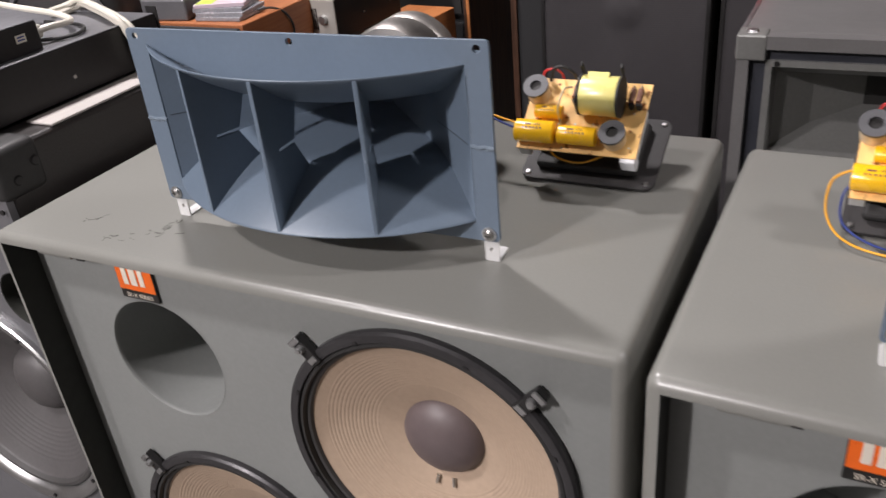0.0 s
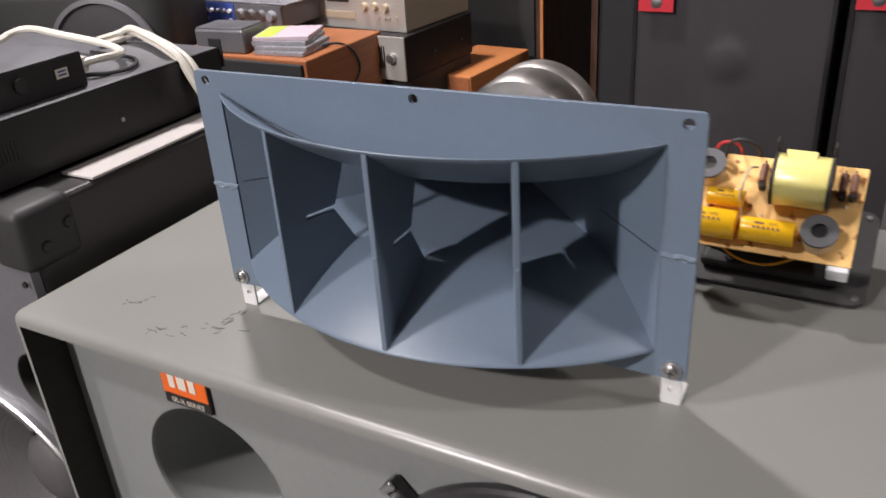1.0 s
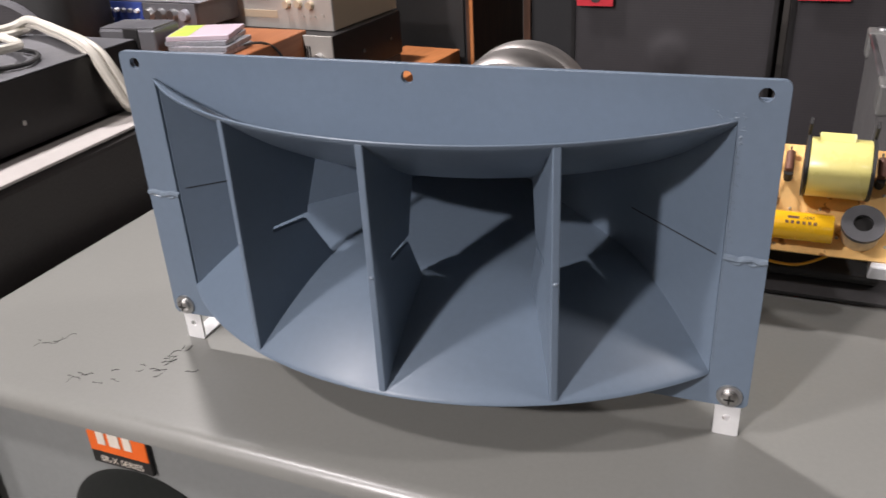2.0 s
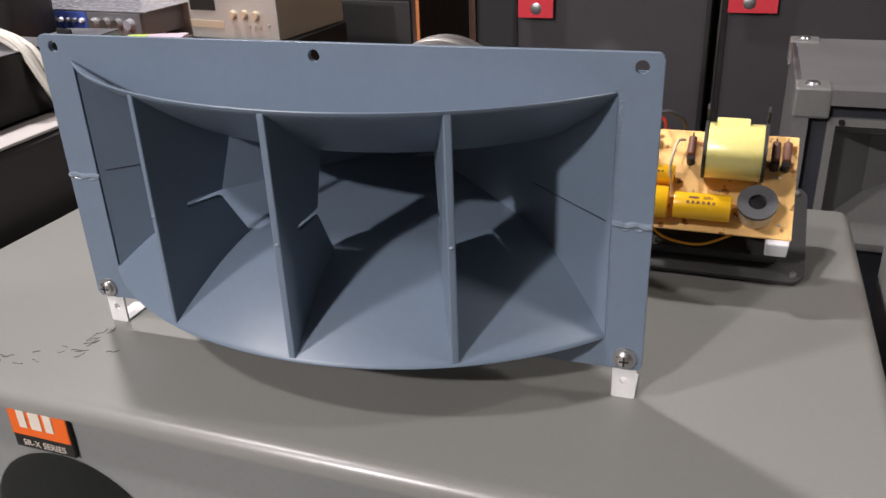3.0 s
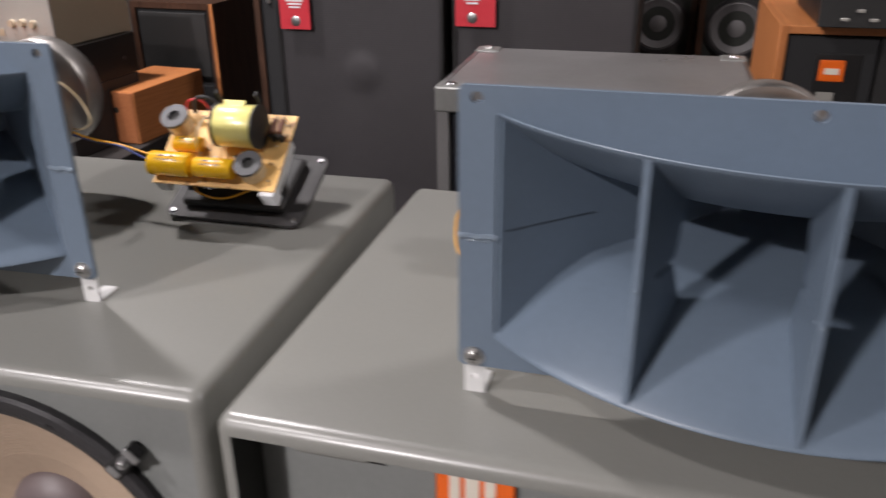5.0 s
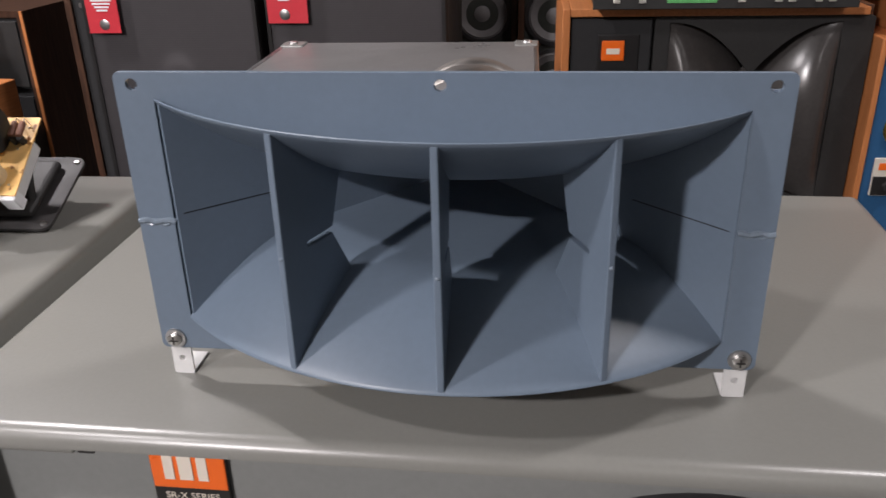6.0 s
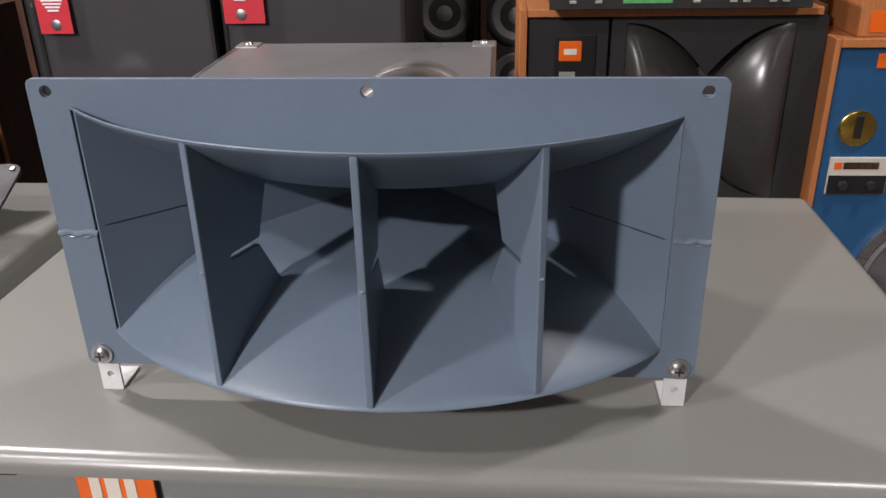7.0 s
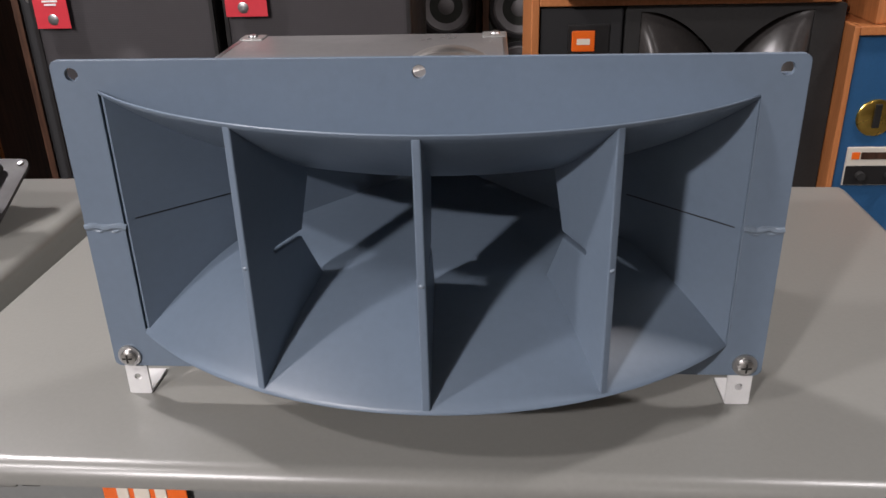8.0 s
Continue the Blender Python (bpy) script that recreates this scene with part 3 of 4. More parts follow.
# ---------------------------------------------------------------- crossovers
def crossover(m, label, leads):
    xo = thing("crossover_network", m, label, "crossover", "crossover networks")
    tilt = 24
    base = part("terminal_plate", sheet(rounded(-0.085, 0.094, -0.062, 0.062, 0.014), [], -0.002, 0.002), PLATE_BLACK, xo, "black steel terminal plate", m=pose(0, 0.103, 0.029, tilt - 90, 0, 0))
    part("dish", cube(-0.066, 0.07, -0.014, -0.002, -0.046, 0.046, 0.006, 3), BLACK_PLASTIC, base)
    part("cup", cube(-0.055, 0.055, 0.002, 0.03, 0.004, 0.05, 0.006, 2), BLACK_PLASTIC, base)
    for x in (-0.06, 0.062):
        part("pillar", rod((x, -0.002, -0.03), (x, -0.05, 0.0), 0.005, None, 10), BLACK_PLASTIC, base)
    for x in (-0.075, 0.084):
        for z in (-0.053, 0.053):
            part("screw", lathe([(0, -0.0045), (0.003, -0.004), (0.004, -0.002), (0.004, 0)], 12), DULL_ALU, base, "", True, pose(x, 0, z))
    # the board leans more than the plate it is fixed to
    lean = 39
    board = part("circuit_board", cube(-0.078, 0.078, -0.001, 0.105, -0.001, 0.001), BOARD, xo, "stained amber circuit board", m=pose(-0.002, 0.028, 0.055, lean, 0, 0))
    for x, y in ((-0.07, 0.03), (0.068, 0.075)):
        part("spacer", cube(x - 0.008, x + 0.008, 0.0, y, -0.02, -0.0012, 0.001, 1), ZINC, board)
    part("white_block", cube(0.058, 0.077, -0.006, 0.008, -0.024, -0.0013, 0.001, 1), LABEL_WHITE, board, "white block under the board")
    # yellow film capacitors lying along the board
    for x0, x1, y, r, tilted in ((-0.079, -0.028, 0.018, 0.0148, 0), (-0.023, 0.026, 0.018, 0.0122, 0), (-0.062, -0.026, 0.05, 0.0092, 0)):
        bm = rod((x0, 0, 0), (x1, 0, 0), r, None, 28, bevel=0.0012)
        bmesh.ops.transform(bm, matrix=Matrix.Translation((0, y, 0.001 + 0.9 * r)) @ Matrix.Diagonal((1, 1, 0.9, 1)), verts=bm.verts)
        cap = part("capacitor", bm, CAP_YELLOW, board, "yellow film capacitor with black print", True)
        mid, top = (x0 + x1) / 2, 0.0008 + 1.8 * r
        size = (x1 - x0) / 0.05
        for i in range(6):
            u = mid - 0.0135 * size + i * 0.0045 * size
            part("mark", cube(u, u + 0.0024 * size, y - 0.0034 * size, y - 0.0008, top - 0.0002, top + 0.00015), COPPER, cap)
        part("bar", cube(mid - 0.012 * size, mid - 0.003 * size, y + 0.0014, y + 0.0036, top - 0.0003, top + 0.00015), COPPER, cap)
        lettering("250V", 0.0042 * size, COPPER, cap, pose(mid + 0.005 * size, y + 0.0044, top + 0.00015, 0, 0, 180))
    # bobbin coils with grey cheeks
    for x, y, h in ((0.047, 0.021, 0.024), (-0.066, 0.078, 0.026)):
        coil = part("coil", rod((x, y, 0.001), (x, y, h - 0.004), 0.0148, None, 28), WINDING, board, "air-core coil with grey cheeks")
        bm = bmesh.new()
        rings_ = [[bm.verts.new((x + r * math.cos(2 * math.pi * i / 28), y + r * math.sin(2 * math.pi * i / 28), z)) for i in range(28)] for r, z in ((0.0075, h - 0.004), (0.0168, h - 0.004), (0.0168, h), (0.0075, h))]
        for k in range(4):
            for i in range(28):
                bm.faces.new((rings_[k][i], rings_[k][(i + 1) % 28], rings_[(k + 1) % 4][(i + 1) % 28], rings_[(k + 1) % 4][i]))
        part("cheek", bm, CORE, coil)
        part("bore", rod((x, y, h - 0.0042), (x, y, h - 0.0038), 0.0076, None, 20), INK_BLACK, coil)
    # the large taped coil stands on its rim
    big = part("taped_coil", rod((0.0, 0.069, 0.026), (0.047, 0.069, 0.026), 0.0252, None, 40, bevel=0.001), TAPE_YELLOW, board, "large coil wrapped in pale yellow tape", True)
    for x in (-0.003, 0.0472):
        part("cheek", rod((x, 0.069, 0.0265), (x + 0.0025, 0.069, 0.0265), 0.026, None, 32), BLACK_PLASTIC, big)
        part("cheek_tab", cube(x, x + 0.0025, 0.09, 0.097, 0.04, 0.058, 0.0006, 1), BLACK_PLASTIC, big)
    part("tape_end", cube(0.006, 0.034, 0.08, 0.09, 0.0455, 0.0485, 0.0014, 2), TAPE_YELLOW, big)
    for x in (-0.014, 0.0585, 0.068):
        res = part("resistor", rod((x, 0.07, 0.014), (x, 0.089, 0.014), 0.0038, None, 14, bevel=0.001), COPPER, board, "brown power resistor")
        part("lead", cable([(x, 0.09, 0.012), (x, 0.094, 0.014), (x, 0.095, 0.001)], 0.0008, 6, 4), SOLDER, res)
        part("post", rod((x, 0.07, 0.0), (x, 0.07, 0.012), 0.004, None, 8), BLACK_PLASTIC, res)
    part("jumper", cable([(-0.021, 0.086, 0.014), (-0.027, 0.075, 0.025), (-0.03, 0.05, 0.02), (-0.026, 0.036, 0.001)], 0.0014, 8), WINDING, board)
    for i in range(14):
        x, y = random.uniform(-0.074, 0.074), random.uniform(0.004, 0.1)
        part("solder_joint", lathe([(0, -0.0016), (0.0012, -0.001), (0.0016, 0)], 8), SOLDER, board, "", True, pose(x, y, 0.001, -90, 0, 0))
    part("red_lead", cable([(-0.066, 0.1, 0.004), (-0.062, 0.106, 0.016), (-0.05, 0.109, 0.018), (-0.042, 0.109, 0.008), (-0.042, 0.11, -0.02)], 0.0016), WIRE_RED, board, "red wire")
    part("black_lead", cable([(-0.056, 0.1, 0.003), (-0.05, 0.108, 0.02), (-0.036, 0.11, 0.022), (-0.024, 0.108, 0.01), (-0.022, 0.106, -0.02)], 0.0022), BLACK_PLASTIC, board, "black wire")
    part("hanging_lead", cable([(-0.055, 0.07, 0.05), (-0.035, 0.05, 0.037), (0.0, 0.045, 0.034), (0.03, 0.06, 0.042)], 0.0013), WIRE_YELLOW, xo, "orange wire")
    for i, line in enumerate(leads):
        part("lead_wire", cable(line, 0.0014), (WIRE_YELLOW, WIRE_BLUE, WINDING)[i], xo, ("orange wire", "blue wire", "pale looped wire")[i])
    return xo


crossover(pose(0.7215, 0.292, TOP + 0.001), "crossover board with yellow capacitors, leaning on its black plate",
          [[(-0.07, 0.05, 0.075), (-0.105, 0.055, 0.081), (-0.14, 0.06, 0.087), (-0.19, 0.066, 0.091), (-0.235, 0.06, 0.11)],
           [(-0.07, 0.046, 0.068), (-0.105, 0.05, 0.077), (-0.14, 0.058, 0.086), (-0.19, 0.07, 0.087), (-0.235, 0.065, 0.1)],
           [(-0.215, 0.07, 0.1), (-0.185, 0.055, 0.105), (-0.163, 0.045, 0.12), (-0.168, 0.04, 0.145), (-0.178, 0.03, 0.165), (-0.19, 0.02, 0.175)]])
crossover(pose(1.115, 0.25, TOP - 0.0015, 0, 0, -3), "crossover board on its black plate with looped orange and blue wires",
          [[(-0.075, 0.05, 0.08), (-0.1, 0.055, 0.06), (-0.1, 0.04, 0.025), (-0.075, 0.015, 0.008), (-0.02, 0.0, 0.005), (0.08, 0.0, 0.006)],
           [(-0.07, 0.05, 0.07), (-0.086, 0.05, 0.05), (-0.083, 0.036, 0.02), (-0.05, 0.015, 0.009), (0.0, 0.008, 0.007), (0.08, 0.008, 0.008)]])

# ---------------------------------------------------------------- behind: road cabinet with metal corners
pa = thing("road_loudspeaker", pose(0.823, 0.955, 0), "grey road loudspeaker with metal corners and a horn mouth", "loudspeaker")
PW, PD, PT = 0.566, 0.40, 0.981
part("body", sheet(rounded(0, PW, 0, PT, 0.004, 1), [[(0.022, 0.03), (PW - 0.022, 0.03), (PW - 0.022, PT - 0.024), (0.022, PT - 0.024)]], 0, 0.03), PA_GREY, pa)
bm = cube(0.002, PW - 0.002, 0.03, PD, 0.0, PT, 0.003)
front = max((f for f in bm.faces if f.normal.y < -0.9), key=lambda f: f.calc_area())
bmesh.ops.inset_region(bm, faces=[front], thickness=0.02, depth=0)
hollow = [v for v in bmesh.ops.extrude_face_region(bm, geom=[front])["geom"] if isinstance(v, bmesh.types.BMVert)]
bmesh.ops.translate(bm, verts=hollow, vec=(0, 0.25, 0))
if front.is_valid:
    bmesh.ops.delete(bm, geom=[front], context="FACES_ONLY")
part("shell", bm, PA_GREY, pa)
MX, MZ0, MZ1 = 0.062, PT - 0.25, PT - 0.058      # horn mouth: side inset, bottom and top
part("front_board", sheet([(0.022, 0.03), (PW - 0.022, 0.03), (PW - 0.022, PT - 0.024), (0.022, PT - 0.024)], [[(MX, MZ0), (PW - MX, MZ0), (PW - MX, MZ1), (MX, MZ1)]], 0.018, 0.0295), PA_DARK, pa, "dark blue-black front board")
frame_ = sheet(rounded(MX - 0.012, PW - MX + 0.012, MZ0 - 0.012, MZ1 + 0.012, 0.004, 2), [[(MX, MZ0), (PW - MX, MZ0), (PW - MX, MZ1), (MX, MZ1)]], 0.011, 0.0178)
horn_frame = part("horn_frame", frame_, HORN_CAST, pa, "dull grey metal horn mouth")
bm = bmesh.new()
loops = []
for x0, x1, z0, z1, y in ((MX, PW - MX, MZ0, MZ1, 0.012), (MX + 0.006, PW - MX - 0.006, MZ0 + 0.02, MZ1 - 0.02, 0.05), (MX + 0.07, PW - MX - 0.07, MZ0 + 0.045, MZ1 - 0.045, 0.13), (PW / 2 - 0.06, PW / 2 + 0.06, MZ0 + 0.065, MZ1 - 0.065, 0.2)):
    loops.append([bm.verts.new(p) for p in ((x0, y, z0), (x1, y, z0), (x1, y, z1), (x0, y, z1))])
for a, b in zip(loops, loops[1:]):
    for i in range(4):
        bm.faces.new((a[i], a[(i + 1) % 4], b[(i + 1) % 4], b[i]))
part("horn_flare", bm, HORN_CAST, horn_frame)
part("horn_throat", cube(PW / 2 - 0.065, PW / 2 + 0.065, 0.2005, 0.206, MZ0 + 0.06, MZ1 - 0.06), INK_BLACK, horn_frame)
for x in (0.07, PW / 2, PW - 0.07):
    for z in (MZ1 + 0.006, MZ0 - 0.006):
        part("screw", rod((x, 0.0112, z), (x, 0.009, z), 0.005, None, 12), BLACK_METAL, horn_frame)
for x in (0, PW):
    for y in (0, PD):
        s, q = (1 if x == 0 else -1), (1 if y == 0 else -1)
        bm = cube(min(x - 0.003 * s, x + 0.05 * s), max(x - 0.003 * s, x + 0.05 * s), min(y - 0.003 * q, y + 0.05 * q), max(y - 0.003 * q, y + 0.05 * q), PT - 0.045, PT + 0.003, 0.004)
        corner = part("metal_corner", bm, HORN_CAST, pa, "pressed metal corner")
        bm = rod((x + 0.022 * s, y + 0.022 * q, PT + 0.002), (x + 0.022 * s, y + 0.022 * q, PT + 0.007), 0.012, 0.009, 16)
        part("dimple", bm, DULL_ALU, corner, "", True)
for x in (0.003, PW - 0.003):
    part("edge_strip", cube(x - 0.005, x + 0.005, 0.05, PD - 0.05, PT - 0.006, PT + 0.001, 0.002), DULL_ALU, pa)

# ---------------------------------------------------------------- behind: tall black loudspeakers with red tags
TALL_Y = 1.655
for x0 in (0.178, 0.679):
    tall = thing("tall_loudspeaker", pose(x0, TALL_Y, 0), "tall black loudspeaker with a perforated steel grille", "loudspeaker", "tall black loudspeakers")
    part("body", cube(0, 0.482, 0.02, 0.5, 0, 1.55, 0.008), WARM_BLACK, tall)
    bm = bmesh.new()
    nx, nz = 36, 96
    grid = []
    for j in range(nz + 1):
        row = []
        for i in range(nx + 1):
            x, z = 0.012 + 0.458 * i / nx, 0.03 + 1.5 * j / nz
            d1, d2 = math.hypot(x - 0.245, z - 0.80), math.hypot(x - 0.245, z - 0.84)
            row.append(bm.verts.new((x, 0.012 - 0.006 * math.exp(-(d2 / 0.045) ** 4), z)))
        grid.append(row)
    for j in range(nz):
        for i in range(nx):
            bm.faces.new((grid[j][i], grid[j][i + 1], grid[j + 1][i + 1], grid[j + 1][i]))
    part("grille", bm, GRILLE, tall, "black perforated steel grille", True)
    part("grille_edge", sheet(rounded(0.004, 0.478, 0.02, 1.54, 0.01), [rounded(0.014, 0.468, 0.032, 1.528, 0.008)], 0.008, 0.02), BLACK_METAL, tall)
    tag = thing("price_tag", pose(x0 + (0.02 if x0 < 0.5 else 0.014), TALL_Y - 0.004, 0.954 if x0 < 0.5 else 0.976), "red card tag hanging on the loudspeaker", "tag", "red tags")
    part("card", cube(0, 0.088 if x0 < 0.5 else 0.106, 0, 0.001, 0, 0.15, 0.0004, 1), RED_TAG, tag)
    for i in range(7):
        w = (0.05, 0.056, 0.045, 0.058, 0.05, 0.04, 0.03)[i]
        part("bar", cube(0.045 - w / 2, 0.045 + w / 2, -0.0012, -0.0002, 0.108 - i * 0.0085, 0.1125 - i * 0.0085), LABEL_WHITE, tag)
    part("emblem", lathe([(0, -0.001), (0.012, -0.001), (0.014, 0.0)], 20), DULL_ALU, tag, "", True, pose(0.045, 0, 0.022))

# ---------------------------------------------------------------- behind: walnut loudspeakers
def boxed_speaker(name, m, w, d, h, label, side_mat, face_mat, frame=0.02, top_mat=None):
    ob = thing(name, m, label, "loudspeaker")
    part("cabinet", sheet(rounded(0, w, 0, h, 0.002, 1), [[(frame, frame), (w - frame, frame), (w - frame, h - frame), (frame, h - frame)]], 0, 0.03), side_mat, ob)
    part("back_box", cube(0.0005, w - 0.0005, 0.03, d, 0.0005, h - 0.0005), side_mat, ob)
    part("front_board", cube(frame, w - frame, 0.01, 0.0298, frame, h - frame, 0.002), face_mat, ob)
    return ob


brown = boxed_speaker("walnut_loudspeaker", pose(-0.53, 2.03, 0, 0, 0, -4), 0.32, 0.42, 0.962, "dark walnut loudspeaker with black grille panels", WALNUT, GRILLE_CLOTH)
part("upper_grille", cube(0.03, 0.29, 0.002, 0.0098, 0.72, 0.93, 0.003), BLACK_PLASTIC, brown)
part("lower_grille", cube(0.03, 0.29, 0.004, 0.0098, 0.05, 0.69, 0.003), GRILLE_CLOTH, brown)
part("corner_edge", cube(0.312, 0.323, -0.003, 0.004, 0.0, 0.962, 0.001), TEAK_UP, brown)
slim = boxed_speaker("slim_walnut_loudspeaker", pose(-0.03, 1.95, 0, 0, 0, 0), 0.2, 0.3, 1.3, "slim dark walnut loudspeaker behind the others", WALNUT, GRILLE_CLOTH)
part("screw_head", rod((0.05, 0.01, 0.985), (0.05, 0.004, 0.985), 0.008, None, 14), DULL_ALU, slim)

for k, (x, y) in enumerate(((1.085, 2.46), (1.335, 2.40))):
    ob = boxed_speaker("tower_loudspeaker", pose(x, y, 0), 0.245, 0.35, 1.25, "dark wooden tower loudspeaker with pale woofers", WALNUT, RECESS_BLACK)
    for z in (0.87, 0.66, 1.08):
        drv = part("driver_ring", lathe([(0.1, 0.0), (0.1, -0.006), (0.088, -0.007), (0.086, 0.0)], 40), FRAME_GREY, ob, "", True, pose(0.1225, 0.01, z))
        part("cone", lathe([(0.087, -0.003), (0.08, -0.006), (0.074, -0.003), (0.03, 0.008 - 0.003), (0.028, 0.0), (0.015, -0.006), (0, -0.007)], 40), GREY_CONE, drv, "grey cone", True)

# ---------------------------------------------------------------- behind: loudspeaker with a black horn lens, receiver on top
lens = thing("horn_loudspeaker", pose(1.4395, 1.265, 0), "teak loudspeaker with black front and glossy horn lens", "loudspeaker")
LW, LH = 0.624, 1.063
part("side_panel", cube(0, 0.016, -0.004, 0.42, 0, LH, 0.002), TEAK_UP, lens)
part("side_panel", cube(LW - 0.016, LW, 0.025, 0.42, 0, LH, 0.002), WALNUT, lens, "dark side panel")
part("top_panel", cube(0.0165, LW - 0.0165, -0.004, 0.42, LH - 0.016, LH, 0.002), TEAK, lens)
part("back_box", cube(0.0165, LW - 0.0165, 0.15, 0.415, 0, LH - 0.0165), WALNUT, lens)
part("front_board", cube(0.0165, 0.189, 0.02, 0.0298, 0, LH - 0.0165), BLACK_PLASTIC, lens)
part("lower_board", cube(0.19, LW - 0.0165, 0.02, 0.0298, 0, 0.6), BLACK_PLASTIC, lens)
left = part("control_panel", cube(0.018, 0.185, 0.006, 0.0198, 0.6, LH - 0.02, 0.003), GRILLE_CLOTH, lens)
part("recess", cube(0.075, 0.16, 0.004, 0.0062, 0.88, 1.01, 0.002), BLACK_METAL, left)
mark = part("badge", cube(0.083, 0.13, 0.001, 0.0042, 0.956, 0.998, 0.002), ORANGE, left, "orange badge")
part("mark", cube(0.093, 0.12, 0.0, 0.0012, 0.97, 0.982), INK_WHITE, mark)
part("bar", cube(0.085, 0.118, 0.002, 0.0042, 0.916, 0.934), SILVER_FACE, left)
LENS_X, LENS_Z, LENS_W = 0.391, 0.842, 0.171


def lens_edge(u):
    """Half height of the butterfly-shaped mouth at u from -1 to 1."""
    return 0.083 + 0.108 * (1 - (1 - min(abs(u) / 0.95, 1)) ** 2)


rim = [(LENS_X + LENS_W * (1 - i / 12), LENS_Z + lens_edge(1 - i / 12)) for i in range(25)] + [(LENS_X - LENS_W * (1 - i / 12), LENS_Z - lens_edge(1 - i / 12)) for i in range(25)]
panel = part("lens_panel", sheet(rounded(0.19, LW - 0.001, 0.3, LH - 0.018, 0.006), [rim], 0.004, 0.0195), BLACK_PLASTIC, lens, "matt black horn panel")
bm = bmesh.new()
grid = []
N = 48
for j in range(N + 1):
    row = []
    for i in range(N + 1):
        u, v = 2 * i / N - 1, 2 * j / N - 1
        x, z = LENS_X + LENS_W * u, LENS_Z + lens_edge(u) * v
        deep = 0.035 * (1 - abs(u) ** 1.3)
        swell = 0.085 * (1 - v * v) * abs(u) ** 0.8 * (1 - abs(u) ** 5)
        row.append(bm.verts.new((x, 0.008 + deep - swell + 0.035 * abs(v) ** 3 * (1 - abs(u)), z)))
    grid.append(row)
for j in range(N):
    for i in range(N):
        bm.faces.new((grid[j][i], grid[j][i + 1], grid[j + 1][i + 1], grid[j + 1][i]))
part("lens", bm, LENS_BLACK, panel, "glossy black flares either side of a slot", True)

rec = thing("receiver", pose(1.5, 1.21, LH + 0.006), "black rack receiver with a green display", "receiver")
part("case", cube(0, 0.5, 0.006, 0.32, 0.0, 0.09, 0.003), BLACK_METAL, rec)
face = part("face", cube(-0.004, 0.504, 0.0, 0.0058, 0.0, 0.09, 0.0015), BLACK_PLASTIC, rec)
part("display", cube(0.14, 0.235, -0.001, 0.0002, 0.012, 0.04), SCREEN_GREEN, face, "green display")
for i, x in enumerate((0.035, 0.06, 0.085, 0.275, 0.3, 0.345, 0.37, 0.395, 0.42, 0.445, 0.47)):
    part("button", cube(x, x + 0.014, -0.003, 0.0002, 0.012 + 0.016 * (i % 3 == 1), 0.018 + 0.016 * (i % 3 == 1), 0.001, 1), SILVER_FACE, face)
for x in (0.04, 0.46):
    part("foot", rod((x, 0.05, -0.006), (x, 0.05, 0.0), 0.012, None, 14), BLACK_PLASTIC, rec)

# ---------------------------------------------------------------- behind: blue-fronted teak loudspeaker
blue = thing("blue_loudspeaker", pose(2.066, 1.225, 0), "teak loudspeaker with a blue front and brass dial", "loudspeaker")
part("side_panel", cube(0, 0.012, 0.0, 0.4, 0, 1.006, 0.002), TEAK_UP, blue)
part("top_panel", cube(0.0125, 0.56, 0.0, 0.4, 0.988, 1.006, 0.002), TEAK, blue)
part("side_panel", cube(0.542, 0.56, 0.0, 0.4, 0, 0.9875, 0.002), TEAK_UP, blue)
part("back_box", cube(0.0185, 0.5415, 0.03, 0.395, 0, 0.9875), WALNUT, blue)
part("front_board", cube(0.0125, 0.5415, 0.012, 0.0295, 0, 0.9875), BLUE_BAFFLE, blue, "deep blue front board")
dial = part("dial", lathe([(0, -0.006), (0.034, -0.006), (0.0385, -0.003), (0.0385, 0.0)], 40), GOLD, blue, "round brass dial", True, pose(0.078, 0.012, 0.82))
part("dial_slot", cube(-0.007, 0.007, -0.012, -0.0058, -0.02, 0.03, 0.002), INK_BLACK, dial)
plate_ = part("level_plate", cube(0.034, 0.158, 0.006, 0.0118, 0.674, 0.758, 0.002), CREAM, blue, "cream level control plate")
part("dark_half", cube(0.036, 0.156, 0.004, 0.0062, 0.676, 0.718, 0.001), BLACK_METAL, plate_)
part("bar", cube(0.063, 0.136, 0.005, 0.0062, 0.732, 0.747), WALNUT, plate_)
part("orange_bar", cube(0.044, 0.06, 0.005, 0.0062, 0.732, 0.747), ORANGE, plate_)
for x in (0.066, 0.125):
    part("knob", rod((x, 0.004, 0.697), (x, -0.008, 0.697), 0.01, 0.009, 18), BLACK_PLASTIC, plate_)
part("badge", cube(0.092, 0.132, 0.009, 0.0118, 0.945, 0.975, 0.001), ORANGE, blue, "orange badge")
part("woofer_ring", lathe([(0.17, 0.0), (0.17, -0.012), (0.15, -0.014), (0.146, 0.0)], 56), STEEL, blue, "bright woofer ring", True, pose(0.29, 0.012, 0.47))
part("woofer_cone", lathe([(0.147, -0.004), (0.135, -0.01), (0.125, -0.004), (0.05, 0.0), (0.045, -0.004), (0, -0.012)], 56), GREY_CONE, blue, "", True, pose(0.29, 0.01, 0.47))
box_top = thing("teak_box", pose(2.11, 1.24, 1.0065), "small teak box with a red label on the blue loudspeaker", "box")
part("body", cube(0, 0.3, 0, 0.25, 0, 0.16, 0.003), TEAK_UP, box_top)
part("label", cube(0.02, 0.12, -0.002, 0.0002, 0.01, 0.05), ORANGE, box_top)
